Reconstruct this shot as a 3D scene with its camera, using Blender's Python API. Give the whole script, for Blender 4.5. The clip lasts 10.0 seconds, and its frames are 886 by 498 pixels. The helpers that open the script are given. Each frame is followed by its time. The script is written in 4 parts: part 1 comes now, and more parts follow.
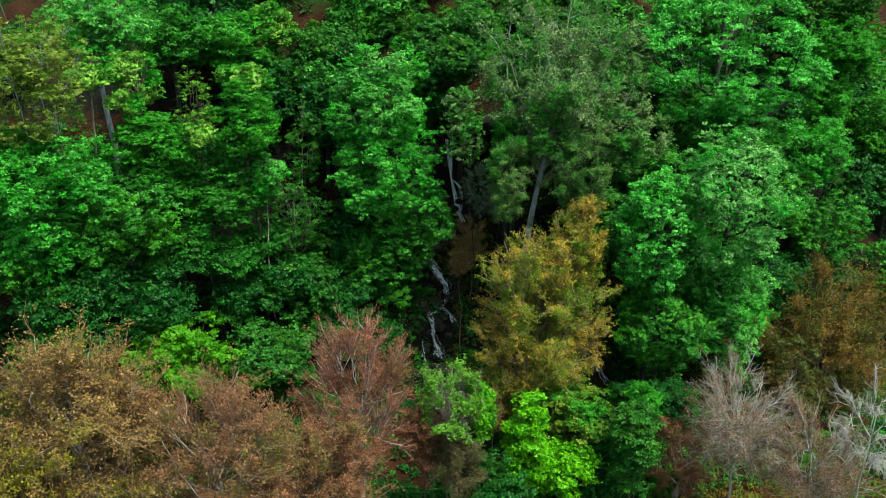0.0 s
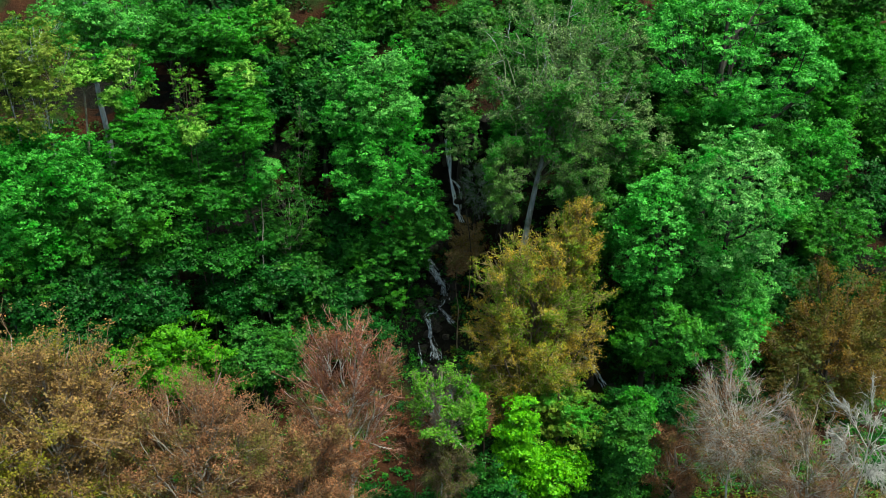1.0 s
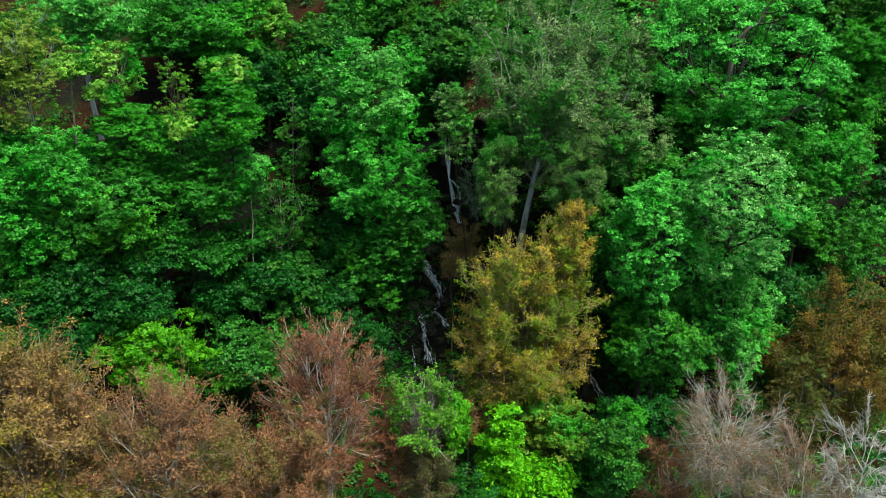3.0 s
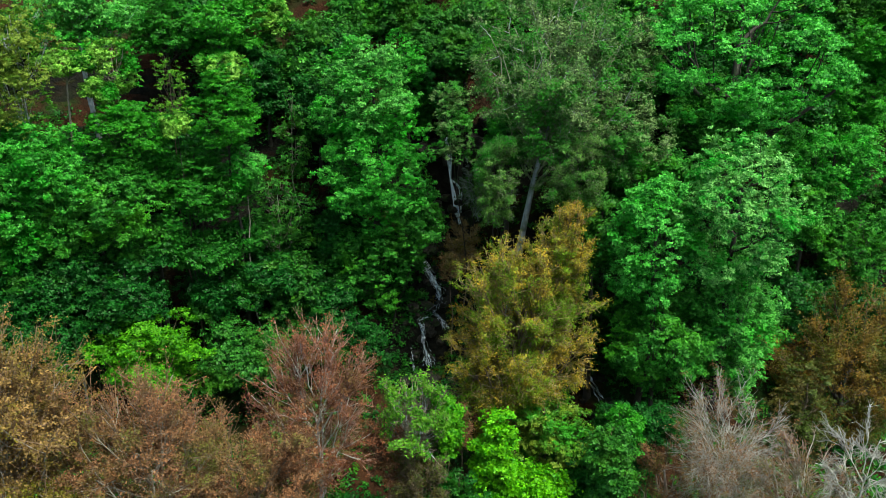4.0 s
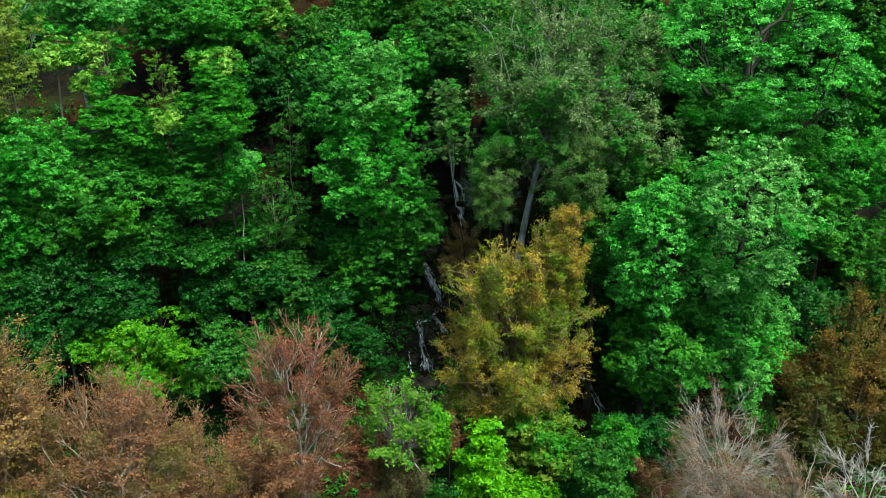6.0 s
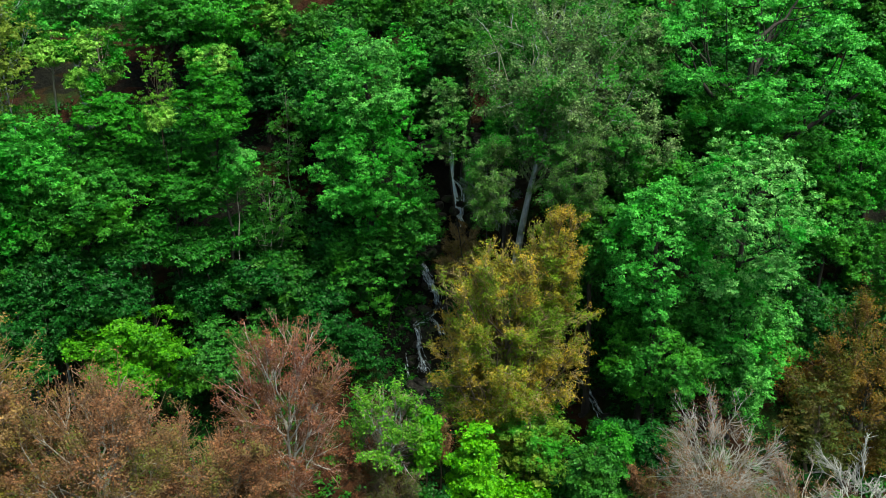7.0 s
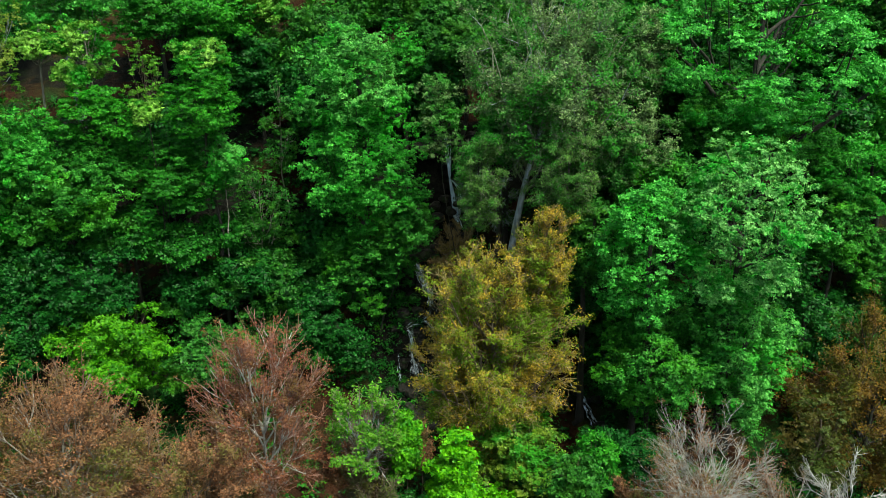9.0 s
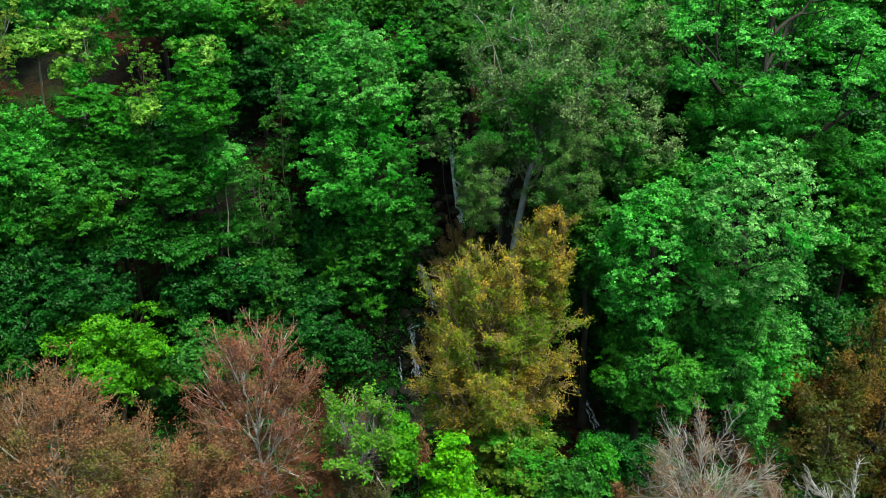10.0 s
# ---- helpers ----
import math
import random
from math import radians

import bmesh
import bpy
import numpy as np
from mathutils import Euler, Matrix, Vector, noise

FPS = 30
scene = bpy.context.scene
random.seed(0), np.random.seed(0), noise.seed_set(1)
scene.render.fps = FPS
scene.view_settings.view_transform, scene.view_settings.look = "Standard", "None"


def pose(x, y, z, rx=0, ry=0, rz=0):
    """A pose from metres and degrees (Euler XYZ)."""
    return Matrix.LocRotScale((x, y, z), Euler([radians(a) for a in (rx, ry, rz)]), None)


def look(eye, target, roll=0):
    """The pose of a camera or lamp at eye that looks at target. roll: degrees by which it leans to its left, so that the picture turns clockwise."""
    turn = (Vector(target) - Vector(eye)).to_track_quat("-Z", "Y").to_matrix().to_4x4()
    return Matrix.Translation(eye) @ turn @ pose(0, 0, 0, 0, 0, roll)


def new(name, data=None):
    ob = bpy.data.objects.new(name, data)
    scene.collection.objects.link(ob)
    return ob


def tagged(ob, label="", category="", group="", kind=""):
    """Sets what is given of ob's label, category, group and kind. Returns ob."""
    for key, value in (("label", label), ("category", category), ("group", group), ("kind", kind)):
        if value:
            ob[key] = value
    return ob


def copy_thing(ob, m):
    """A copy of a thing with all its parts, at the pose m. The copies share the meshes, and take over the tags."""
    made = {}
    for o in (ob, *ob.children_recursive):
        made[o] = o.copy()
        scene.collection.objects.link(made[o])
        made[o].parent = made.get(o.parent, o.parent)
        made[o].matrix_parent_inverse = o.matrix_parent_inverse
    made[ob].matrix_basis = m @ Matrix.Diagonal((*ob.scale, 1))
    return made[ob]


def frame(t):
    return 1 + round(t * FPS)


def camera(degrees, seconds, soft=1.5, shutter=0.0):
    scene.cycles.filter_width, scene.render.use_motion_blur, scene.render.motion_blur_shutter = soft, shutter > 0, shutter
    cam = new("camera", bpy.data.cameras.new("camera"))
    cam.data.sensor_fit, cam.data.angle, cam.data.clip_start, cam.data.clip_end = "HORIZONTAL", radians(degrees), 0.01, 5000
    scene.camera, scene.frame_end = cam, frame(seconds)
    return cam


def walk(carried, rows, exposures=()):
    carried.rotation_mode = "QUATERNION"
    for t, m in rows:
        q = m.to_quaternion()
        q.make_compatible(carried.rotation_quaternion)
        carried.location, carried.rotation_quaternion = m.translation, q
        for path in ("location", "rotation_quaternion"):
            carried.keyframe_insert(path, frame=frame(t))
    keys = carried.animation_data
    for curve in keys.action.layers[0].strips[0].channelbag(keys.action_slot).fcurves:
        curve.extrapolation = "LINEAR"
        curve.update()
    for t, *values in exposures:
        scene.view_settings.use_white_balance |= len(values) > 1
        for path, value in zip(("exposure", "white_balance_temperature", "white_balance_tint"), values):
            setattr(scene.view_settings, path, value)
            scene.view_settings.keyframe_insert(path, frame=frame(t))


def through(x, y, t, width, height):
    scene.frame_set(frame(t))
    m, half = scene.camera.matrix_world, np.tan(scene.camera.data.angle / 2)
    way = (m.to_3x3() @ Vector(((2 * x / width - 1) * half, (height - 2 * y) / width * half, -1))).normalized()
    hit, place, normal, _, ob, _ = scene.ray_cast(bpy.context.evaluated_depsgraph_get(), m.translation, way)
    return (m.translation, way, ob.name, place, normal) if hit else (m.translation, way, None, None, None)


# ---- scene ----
cam = camera(55, 10.0, soft=0.9)
PATH = [
    (0.0, (-10.20, -79.52, 30.67), (-4.26, -24.72, 6.99), -0.15),
    (1.0, (-8.27, -78.80, 30.52), (-3.54, -23.93, 6.72), -0.10),
    (2.0, (-6.48, -78.06, 30.30), (-2.86, -23.13, 6.43), -0.01),
    (3.0, (-4.79, -77.25, 30.02), (-2.32, -22.27, 6.14), 0.03),
    (4.0, (-3.17, -76.38, 29.72), (-1.92, -21.35, 5.84), 0.03),
    (5.0, (-1.59, -75.46, 29.40), (-1.59, -20.41, 5.53), -0.00),
    (6.0, (-0.04, -74.55, 29.06), (-1.24, -19.50, 5.23), -0.02),
    (7.0, (1.49, -73.68, 28.71), (-0.83, -18.64, 4.92), 0.00),
    (8.0, (2.97, -72.85, 28.34), (-0.36, -17.84, 4.61), 0.05),
    (9.0, (4.36, -72.03, 27.94), (0.02, -17.06, 4.30), 0.04),
    (10.0, (5.59, -71.11, 27.52), (0.01, -16.21, 3.96), -0.18),
]
walk(cam, [(t, look(eye, target, roll)) for t, eye, target, roll in PATH], exposures=[(0.0, 1.36, 6850, -13), (10.0, 1.30, 6850, -13)])

# ---- light: overcast daylight from above, a little from the right ----
SUN_ELEVATION, SUN_AZIMUTH = radians(66), radians(128)
world = bpy.data.worlds.new("overcast_sky")
scene.world = world
world.use_nodes = True
wn, wl = world.node_tree.nodes, world.node_tree.links
wn.clear()
sky = wn.new("ShaderNodeTexSky")
sky.sky_type, sky.sun_disc = "NISHITA", False
sky.sun_elevation, sky.sun_rotation = SUN_ELEVATION, SUN_AZIMUTH
sky.air_density, sky.dust_density, sky.ozone_density = 1.0, 4.0, 1.0
back = wn.new("ShaderNodeBackground")
back.inputs["Strength"].default_value = 0.115
out = wn.new("ShaderNodeOutputWorld")
wl.new(sky.outputs[0], back.inputs["Color"])
wl.new(back.outputs[0], out.inputs["Surface"])
sun_data = bpy.data.lights.new("sun", "SUN")
sun_data.energy, sun_data.angle, sun_data.color = 2.95, radians(14), (1.0, 0.96, 0.9)
sun = new("sun", sun_data)
toward_sun = Vector((math.sin(SUN_AZIMUTH) * math.cos(SUN_ELEVATION), math.cos(SUN_AZIMUTH) * math.cos(SUN_ELEVATION), math.sin(SUN_ELEVATION)))
sun.matrix_world = look(toward_sun * 120, (0, 0, 0))


# ---- materials ----
def material(name):
    m = bpy.data.materials.new(name)
    m.use_nodes = True
    n, l = m.node_tree.nodes, m.node_tree.links
    return m, n, l, n["Principled BSDF"], n["Material Output"]


def mix_colour(n, l, fac, a, b, mode="MIX"):
    m = n.new("ShaderNodeMix")
    m.data_type, m.blend_type = "RGBA", mode
    for socket, value in ((m.inputs[0], fac), (m.inputs[6], a), (m.inputs[7], b)):
        if isinstance(value, (int, float)):
            socket.default_value = value
        elif isinstance(value, (tuple, list)):
            socket.default_value = (*value[:3], 1)
        else:
            l.new(value, socket)
    return m.outputs[2]


def noise_fac(n, l, scale, detail=3, rough=0.55, low=0.35, high=0.65, stretch=None):
    co = n.new("ShaderNodeTexCoord")
    tex = n.new("ShaderNodeTexNoise")
    tex.inputs["Scale"].default_value, tex.inputs["Detail"].default_value, tex.inputs["Roughness"].default_value = scale, detail, rough
    source = co.outputs["Object"]
    if stretch:
        mp = n.new("ShaderNodeMapping")
        mp.inputs["Scale"].default_value = stretch
        l.new(source, mp.inputs["Vector"])
        source = mp.outputs[0]
    l.new(source, tex.inputs["Vector"])
    ramp = n.new("ShaderNodeMapRange")
    ramp.inputs["From Min"].default_value, ramp.inputs["From Max"].default_value = low, high
    l.new(tex.outputs["Fac"], ramp.inputs["Value"])
    return ramp.outputs[0]


def leaf_material(name, dark, light, accent=None, share=0.3, through_share=0.3):
    """Leaves: each one its own tone, drifting over the crown; light passes through them."""
    m, n, l, b, o = material(name)
    geo, co, tuft = n.new("ShaderNodeNewGeometry"), n.new("ShaderNodeTexCoord"), n.new("ShaderNodeTexVoronoi")
    tuft.inputs["Scale"].default_value = 2.3
    l.new(co.outputs["Object"], tuft.inputs["Vector"])
    one, both = n.new("ShaderNodeSeparateColor"), n.new("ShaderNodeMix")
    l.new(tuft.outputs["Color"], one.inputs[0])
    both.inputs[0].default_value = 0.5
    l.new(geo.outputs["Random Per Island"], both.inputs[2])
    l.new(one.outputs[0], both.inputs[3])
    wide = n.new("ShaderNodeMapRange")
    wide.inputs["From Min"].default_value, wide.inputs["From Max"].default_value = 0.2, 0.8
    l.new(both.outputs[0], wide.inputs["Value"])
    col = mix_colour(n, l, wide.outputs[0], dark, light)
    if accent:
        drift = noise_fac(n, l, 0.33, 3, 0.6, 0.58 - share * 0.35, 0.72 - share * 0.35)
        col = mix_colour(n, l, drift, col, accent)
    tone = noise_fac(n, l, 1.1, 3, 0.6, 0.32, 0.68)
    shade = mix_colour(n, l, tone, (0.56, 0.58, 0.60), (1.32, 1.28, 1.25))
    col = mix_colour(n, l, 1.0, col, shade, "MULTIPLY")
    l.new(col, b.inputs["Base Color"])
    b.inputs["Roughness"].default_value = 0.5
    b.inputs["Specular IOR Level"].default_value = 0.16
    tr = n.new("ShaderNodeBsdfTranslucent")
    l.new(mix_colour(n, l, 1.0, col, (1.0, 1.05, 0.6), "MULTIPLY"), tr.inputs["Color"])
    mx = n.new("ShaderNodeMixShader")
    mx.inputs[0].default_value = through_share
    l.new(b.outputs[0], mx.inputs[1])
    l.new(tr.outputs[0], mx.inputs[2])
    l.new(mx.outputs[0], o.inputs["Surface"])
    return m


def bark_material(name, a, c, moss=None):
    m, n, l, b, o = material(name)
    col = mix_colour(n, l, noise_fac(n, l, 3.0, 5, 0.65, 0.35, 0.65, (1, 1, 0.3)), a, c)
    if moss:
        col = mix_colour(n, l, noise_fac(n, l, 0.6, 4, 0.6, 0.5, 0.68), col, moss)
    l.new(col, b.inputs["Base Color"])
    b.inputs["Roughness"].default_value = 0.9
    bump = n.new("ShaderNodeBump")
    bump.inputs["Strength"].default_value, bump.inputs["Distance"].default_value = 0.6, 0.03
    l.new(noise_fac(n, l, 14.0, 4, 0.6, 0.2, 0.8, (1, 1, 0.25)), bump.inputs["Height"])
    l.new(bump.outputs[0], b.inputs["Normal"])
    return m


LEAF = {
    "green": leaf_material("fresh_green_leaves", (0.008, 0.085, 0.006), (0.070, 0.29, 0.034), (0.055, 0.235, 0.012), 0.25),
    # deep green, darkened further so low growth carries the shade between crowns in its colour
    "deep": leaf_material("deep_green_shade_toned_leaves", (0.003, 0.038, 0.004), (0.018, 0.12, 0.015), (0.026, 0.12, 0.008), 0.2),
    "pale": leaf_material("pale_green_leaves", (0.012, 0.13, 0.011), (0.145, 0.44, 0.085), (0.04, 0.28, 0.018), 0.3),
    "bluish": leaf_material("bluish_green_leaves", (0.011, 0.13, 0.010), (0.10, 0.42, 0.05), (0.025, 0.22, 0.010), 0.3),
    "cream": leaf_material("cream_green_leaves", (0.014, 0.15, 0.016), (0.25, 0.56, 0.16), (0.028, 0.25, 0.016), 0.28),
    "fresh": leaf_material("bright_fresh_green_leaves", (0.010, 0.125, 0.011), (0.125, 0.50, 0.075), (0.035, 0.26, 0.015), 0.25),
    "moss": leaf_material("mossy_olive_leaves", (0.024, 0.085, 0.012), (0.12, 0.25, 0.05), (0.02, 0.15, 0.008), 0.3),
    "pear": leaf_material("pear_green_leaves", (0.032, 0.14, 0.008), (0.14, 0.32, 0.028), None, 0, 0.34),
    "mid": leaf_material("mid_green_leaves", (0.006, 0.058, 0.005), (0.052, 0.205, 0.026), (0.045, 0.16, 0.010), 0.22),
    "grass": leaf_material("grass_green_beech_leaves", (0.014, 0.135, 0.006), (0.060, 0.29, 0.018), None, 0, 0.34),
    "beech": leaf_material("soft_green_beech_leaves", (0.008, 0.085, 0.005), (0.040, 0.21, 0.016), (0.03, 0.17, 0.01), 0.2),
    # the beech leaves again, darkened: shade of the lower storey put into the colour
    "shade": leaf_material("shade_toned_beech_leaves", (0.006, 0.062, 0.004), (0.030, 0.165, 0.014), (0.03, 0.14, 0.01), 0.2),
    "drab": leaf_material("drab_olive_leaves", (0.022, 0.042, 0.007), (0.085, 0.12, 0.024), (0.07, 0.055, 0.012), 0.4),
    "lime": leaf_material("lime_green_leaves", (0.035, 0.20, 0.004), (0.155, 0.45, 0.012), None, 0, 0.36),
    "spring": leaf_material("spring_green_leaves", (0.026, 0.15, 0.004), (0.105, 0.33, 0.012), None, 0, 0.34),
    "yellow": leaf_material("yellow_green_leaves", (0.05, 0.18, 0.008), (0.28, 0.52, 0.09), (0.025, 0.19, 0.009), 0.35),
    "grey_olive": leaf_material("grey_olive_leaves", (0.024, 0.066, 0.013), (0.21, 0.32, 0.125), (0.035, 0.19, 0.015), 0.42),
    "gold": leaf_material("golden_olive_leaves", (0.105, 0.092, 0.008), (0.42, 0.275, 0.034), (0.10, 0.18, 0.008), 0.43),
    "tan": leaf_material("tan_budding_leaves", (0.10, 0.062, 0.02), (0.30, 0.18, 0.066), (0.14, 0.125, 0.013), 0.28),
    "yolk": leaf_material("yellow_olive_leaves", (0.07, 0.075, 0.004), (0.2, 0.185, 0.012), (0.14, 0.08, 0.016), 0.3),
    "rust": leaf_material("rust_brown_leaves", (0.09, 0.042, 0.02), (0.28, 0.128, 0.066), (0.095, 0.105, 0.02), 0.22),
    "red": leaf_material("reddish_leaves", (0.095, 0.034, 0.018), (0.24, 0.088, 0.048), (0.09, 0.05, 0.016), 0.2),
    "umber": leaf_material("orange_brown_leaves", (0.065, 0.04, 0.006), (0.22, 0.12, 0.018), (0.06, 0.072, 0.008), 0.42),
    "straw": leaf_material("straw_green_leaves", (0.08, 0.135, 0.012), (0.23, 0.31, 0.05), (0.055, 0.18, 0.012), 0.32),
    "olive_yellow": leaf_material("olive_yellow_leaves", (0.05, 0.11, 0.008), (0.18, 0.26, 0.03), (0.035, 0.19, 0.011), 0.35),
}
BARK = {
    "grey": bark_material("grey_bark", (0.15, 0.17, 0.195), (0.34, 0.37, 0.41), (0.08, 0.10, 0.07)),
    "pale": bark_material("pale_bark", (0.14, 0.12, 0.105), (0.29, 0.26, 0.23)),
    "dark": bark_material("dark_bark", (0.009, 0.007, 0.006), (0.025, 0.02, 0.016), (0.010, 0.02, 0.006)),
    "rosy": bark_material("rosy_grey_bark", (0.15, 0.105, 0.085), (0.29, 0.225, 0.195)),
    "brown": bark_material("brown_grey_bark", (0.06, 0.04, 0.028), (0.13, 0.095, 0.07)),
    "rust": bark_material("rust_brown_twigs", (0.11, 0.062, 0.036), (0.23, 0.14, 0.088)),
    "red": bark_material("reddish_twigs", (0.17, 0.085, 0.07), (0.34, 0.19, 0.16)),
    "ash": bark_material("ash_grey_twigs", (0.16, 0.152, 0.148), (0.31, 0.298, 0.29)),
    "tan": bark_material("tan_twigs", (0.12, 0.085, 0.03), (0.29, 0.22, 0.11)),
    "lichen": bark_material("lichen_grey_twigs", (0.075, 0.088, 0.052), (0.17, 0.19, 0.125)),
    "silver": bark_material("silver_grey_bark", (0.22, 0.215, 0.21), (0.40, 0.39, 0.38)),
}


def soil_material():
    m, n, l, b, o = material("forest_soil")
    col = mix_colour(n, l, noise_fac(n, l, 0.5, 6, 0.65, 0.4, 0.62), (0.012, 0.006, 0.003), (0.036, 0.014, 0.006))
    col = mix_colour(n, l, noise_fac(n, l, 5.0, 5, 0.7, 0.4, 0.7), col, (0.03, 0.011, 0.006))
    col = mix_colour(n, l, noise_fac(n, l, 0.13, 4, 0.6, 0.5, 0.62), col, (0.01, 0.03, 0.006))
    geo, split = n.new("ShaderNodeNewGeometry"), n.new("ShaderNodeSeparateXYZ")
    l.new(geo.outputs["True Normal"], split.inputs[0])
    steep = n.new("ShaderNodeMapRange")
    steep.inputs["From Min"].default_value, steep.inputs["From Max"].default_value = 0.62, 0.5
    l.new(split.outputs["Z"], steep.inputs["Value"])
    rock = mix_colour(n, l, noise_fac(n, l, 1.1, 6, 0.65, 0.38, 0.64), (0.004, 0.004, 0.0035), (0.011, 0.011, 0.008))
    col = mix_colour(n, l, steep.outputs[0], col, rock)
    # bare wet rock along the bed of the stream
    bed = n.new("ShaderNodeVectorMath")
    bed.operation = "MULTIPLY_ADD"
    l.new(geo.outputs["Position"], bed.inputs[0])
    bed.inputs[1].default_value, bed.inputs[2].default_value = (0.2, 0.14, 0), (0.5, 0.75, 0)
    far = n.new("ShaderNodeVectorMath")
    far.operation = "LENGTH"
    l.new(bed.outputs[0], far.inputs[0])
    wet = n.new("ShaderNodeMapRange")
    wet.inputs["From Min"].default_value, wet.inputs["From Max"].default_value = 1.1, 0.75
    l.new(far.outputs["Value"], wet.inputs["Value"])
    col = mix_colour(n, l, wet.outputs[0], col, rock)
    l.new(col, b.inputs["Base Color"])
    b.inputs["Roughness"].default_value = 0.95
    b.inputs["Specular IOR Level"].default_value = 0.1
    bump = n.new("ShaderNodeBump")
    bump.inputs["Strength"].default_value, bump.inputs["Distance"].default_value = 0.9, 0.2
    l.new(noise_fac(n, l, 3.0, 6, 0.7, 0.2, 0.8), bump.inputs["Height"])
    l.new(bump.outputs[0], b.inputs["Normal"])
    return m


def rock_material():
    m, n, l, b, o = material("wet_dark_rock")
    col = mix_colour(n, l, noise_fac(n, l, 0.9, 6, 0.65, 0.38, 0.64), (0.005, 0.0045, 0.004), (0.02, 0.017, 0.014))
    col = mix_colour(n, l, noise_fac(n, l, 0.45, 4, 0.6, 0.53, 0.66), col, (0.014, 0.028, 0.007))
    l.new(col, b.inputs["Base Color"])
    l.new(noise_fac(n, l, 2.0, 3, 0.5, -0.8, 1.0), b.inputs["Roughness"])
    b.inputs["Specular IOR Level"].default_value = 0.25
    bump = n.new("ShaderNodeBump")
    bump.inputs["Strength"].default_value, bump.inputs["Distance"].default_value = 0.8, 0.15
    l.new(noise_fac(n, l, 2.2, 7, 0.65, 0.2, 0.8), bump.inputs["Height"])
    l.new(bump.outputs[0], b.inputs["Normal"])
    return m


def water_material(name, dark, light, low, high):
    m, n, l, b, o = material(name)
    col = mix_colour(n, l, noise_fac(n, l, 3.5, 4, 0.6, 0.35, 0.65, (1, 1, 0.25)), dark, light)
    l.new(col, b.inputs["Base Color"])
    b.inputs["Roughness"].default_value = 0.35
    b.inputs["Specular IOR Level"].default_value = 0.9
    through = n.new("ShaderNodeBsdfTranslucent")
    l.new(col, through.inputs["Color"])
    foam = n.new("ShaderNodeMixShader")
    foam.inputs[0].default_value = 0.4
    l.new(b.outputs[0], foam.inputs[1])
    l.new(through.outputs[0], foam.inputs[2])
    tr = n.new("ShaderNodeBsdfTransparent")
    mx = n.new("ShaderNodeMixShader")
    l.new(noise_fac(n, l, 6.0, 4, 0.6, low, high, (1, 1, 0.3)), mx.inputs[0])
    l.new(foam.outputs[0], mx.inputs[1])
    l.new(tr.outputs[0], mx.inputs[2])
    l.new(mx.outputs[0], o.inputs["Surface"])
    return m


SOIL, ROCK = soil_material(), rock_material()
WATER = water_material("falling_white_water", (0.66, 0.80, 0.98), (0.92, 0.97, 1.0), 0.58, 0.86)
BROKEN_WATER = water_material("broken_white_water", (0.46, 0.57, 0.76), (0.88, 0.93, 1.0), 0.36, 0.6)


# ---- lie of the land: a steep ravine side with a cliff step behind the waterfall ----
PROFILE_Y = (-500, -120, -60, -45, -30, -20, -14, -10, -8.3, -7.2, -4, -1.0, -0.2, 1.4, 4, 8, 14, 25, 60, 140, 500)
PROFILE_Z = (-24, -23, -22, -21, -18.8, -16.2, -14.6, -13.3, -11.9, -8.6, -3.9, -0.6, 0.6, 8.2, 11.8, 16.6, 21.0, 28, 56, 112, 330)


def ground_z(x, y):
    x, y = np.asarray(x, float), np.asarray(y, float)
    z = np.interp(y, PROFILE_Y, PROFILE_Z)
    soft = (np.interp(y - 4, PROFILE_Y, PROFILE_Z) + np.interp(y + 4, PROFILE_Y, PROFILE_Z) + np.interp(y, PROFILE_Y, PROFILE_Z)) / 3
    away = np.clip((np.abs(x + 1.5) - 4) / 7, 0, 1)
    z = z * (1 - away) + soft * away
    low = np.clip((6 - y) / 8, 0, 1) * np.clip((y + 60) / 30, 0, 1)
    z = z + low * 0.27 * np.clip(np.abs(x + 2) - 2, 0, 13)
    z = z - 0.55 * np.clip(x - 18, 0, 40) * np.clip((y + 25) / 20, 0, 1)
    rough = 0.35 * np.sin(0.9 * x + 1.3 * np.sin(0.31 * y)) * np.cos(0.8 * y + 0.6 * np.sin(0.5 * x)) + 0.15 * np.sin(2.3 * x + 1.7 * y) * np.sin(1.9 * y - 0.8 * x)
    return z + rough * (0.25 + 0.75 * away)


# ---- mesh helpers ----
def mesh_from(name, verts, quads=None, tris=None, mat=None, smooth=False):
    me = bpy.data.meshes.new(name)
    verts = np.asarray(verts, np.float32)
    blocks = []
    if quads is not None and len(quads):
        blocks.append((np.asarray(quads, np.int32), 4))
    if tris is not None and len(tris):
        blocks.append((np.asarray(tris, np.int32), 3))
    loops = np.concatenate([b.ravel() for b, k in blocks])
    sizes = np.concatenate([np.full(len(b), k, np.int32) for b, k in blocks])
    me.vertices.add(len(verts))
    me.vertices.foreach_set("co", verts.ravel())
    me.loops.add(len(loops))
    me.loops.foreach_set("vertex_index", loops)
    me.polygons.add(len(sizes))
    me.polygons.foreach_set("loop_start", np.concatenate([[0], np.cumsum(sizes)[:-1]]).astype(np.int32))
    if smooth:
        me.polygons.foreach_set("use_smooth", np.ones(len(sizes), bool))
    me.update(calc_edges=True)
    if mat:
        me.materials.append(mat)
    return me


def part(name, me, parent, label=""):
    ob = new(name, me)
    ob.parent = parent
    return tagged(ob, label)


def unit(v):
    return v / np.maximum(np.linalg.norm(v, axis=-1, keepdims=True), 1e-9)


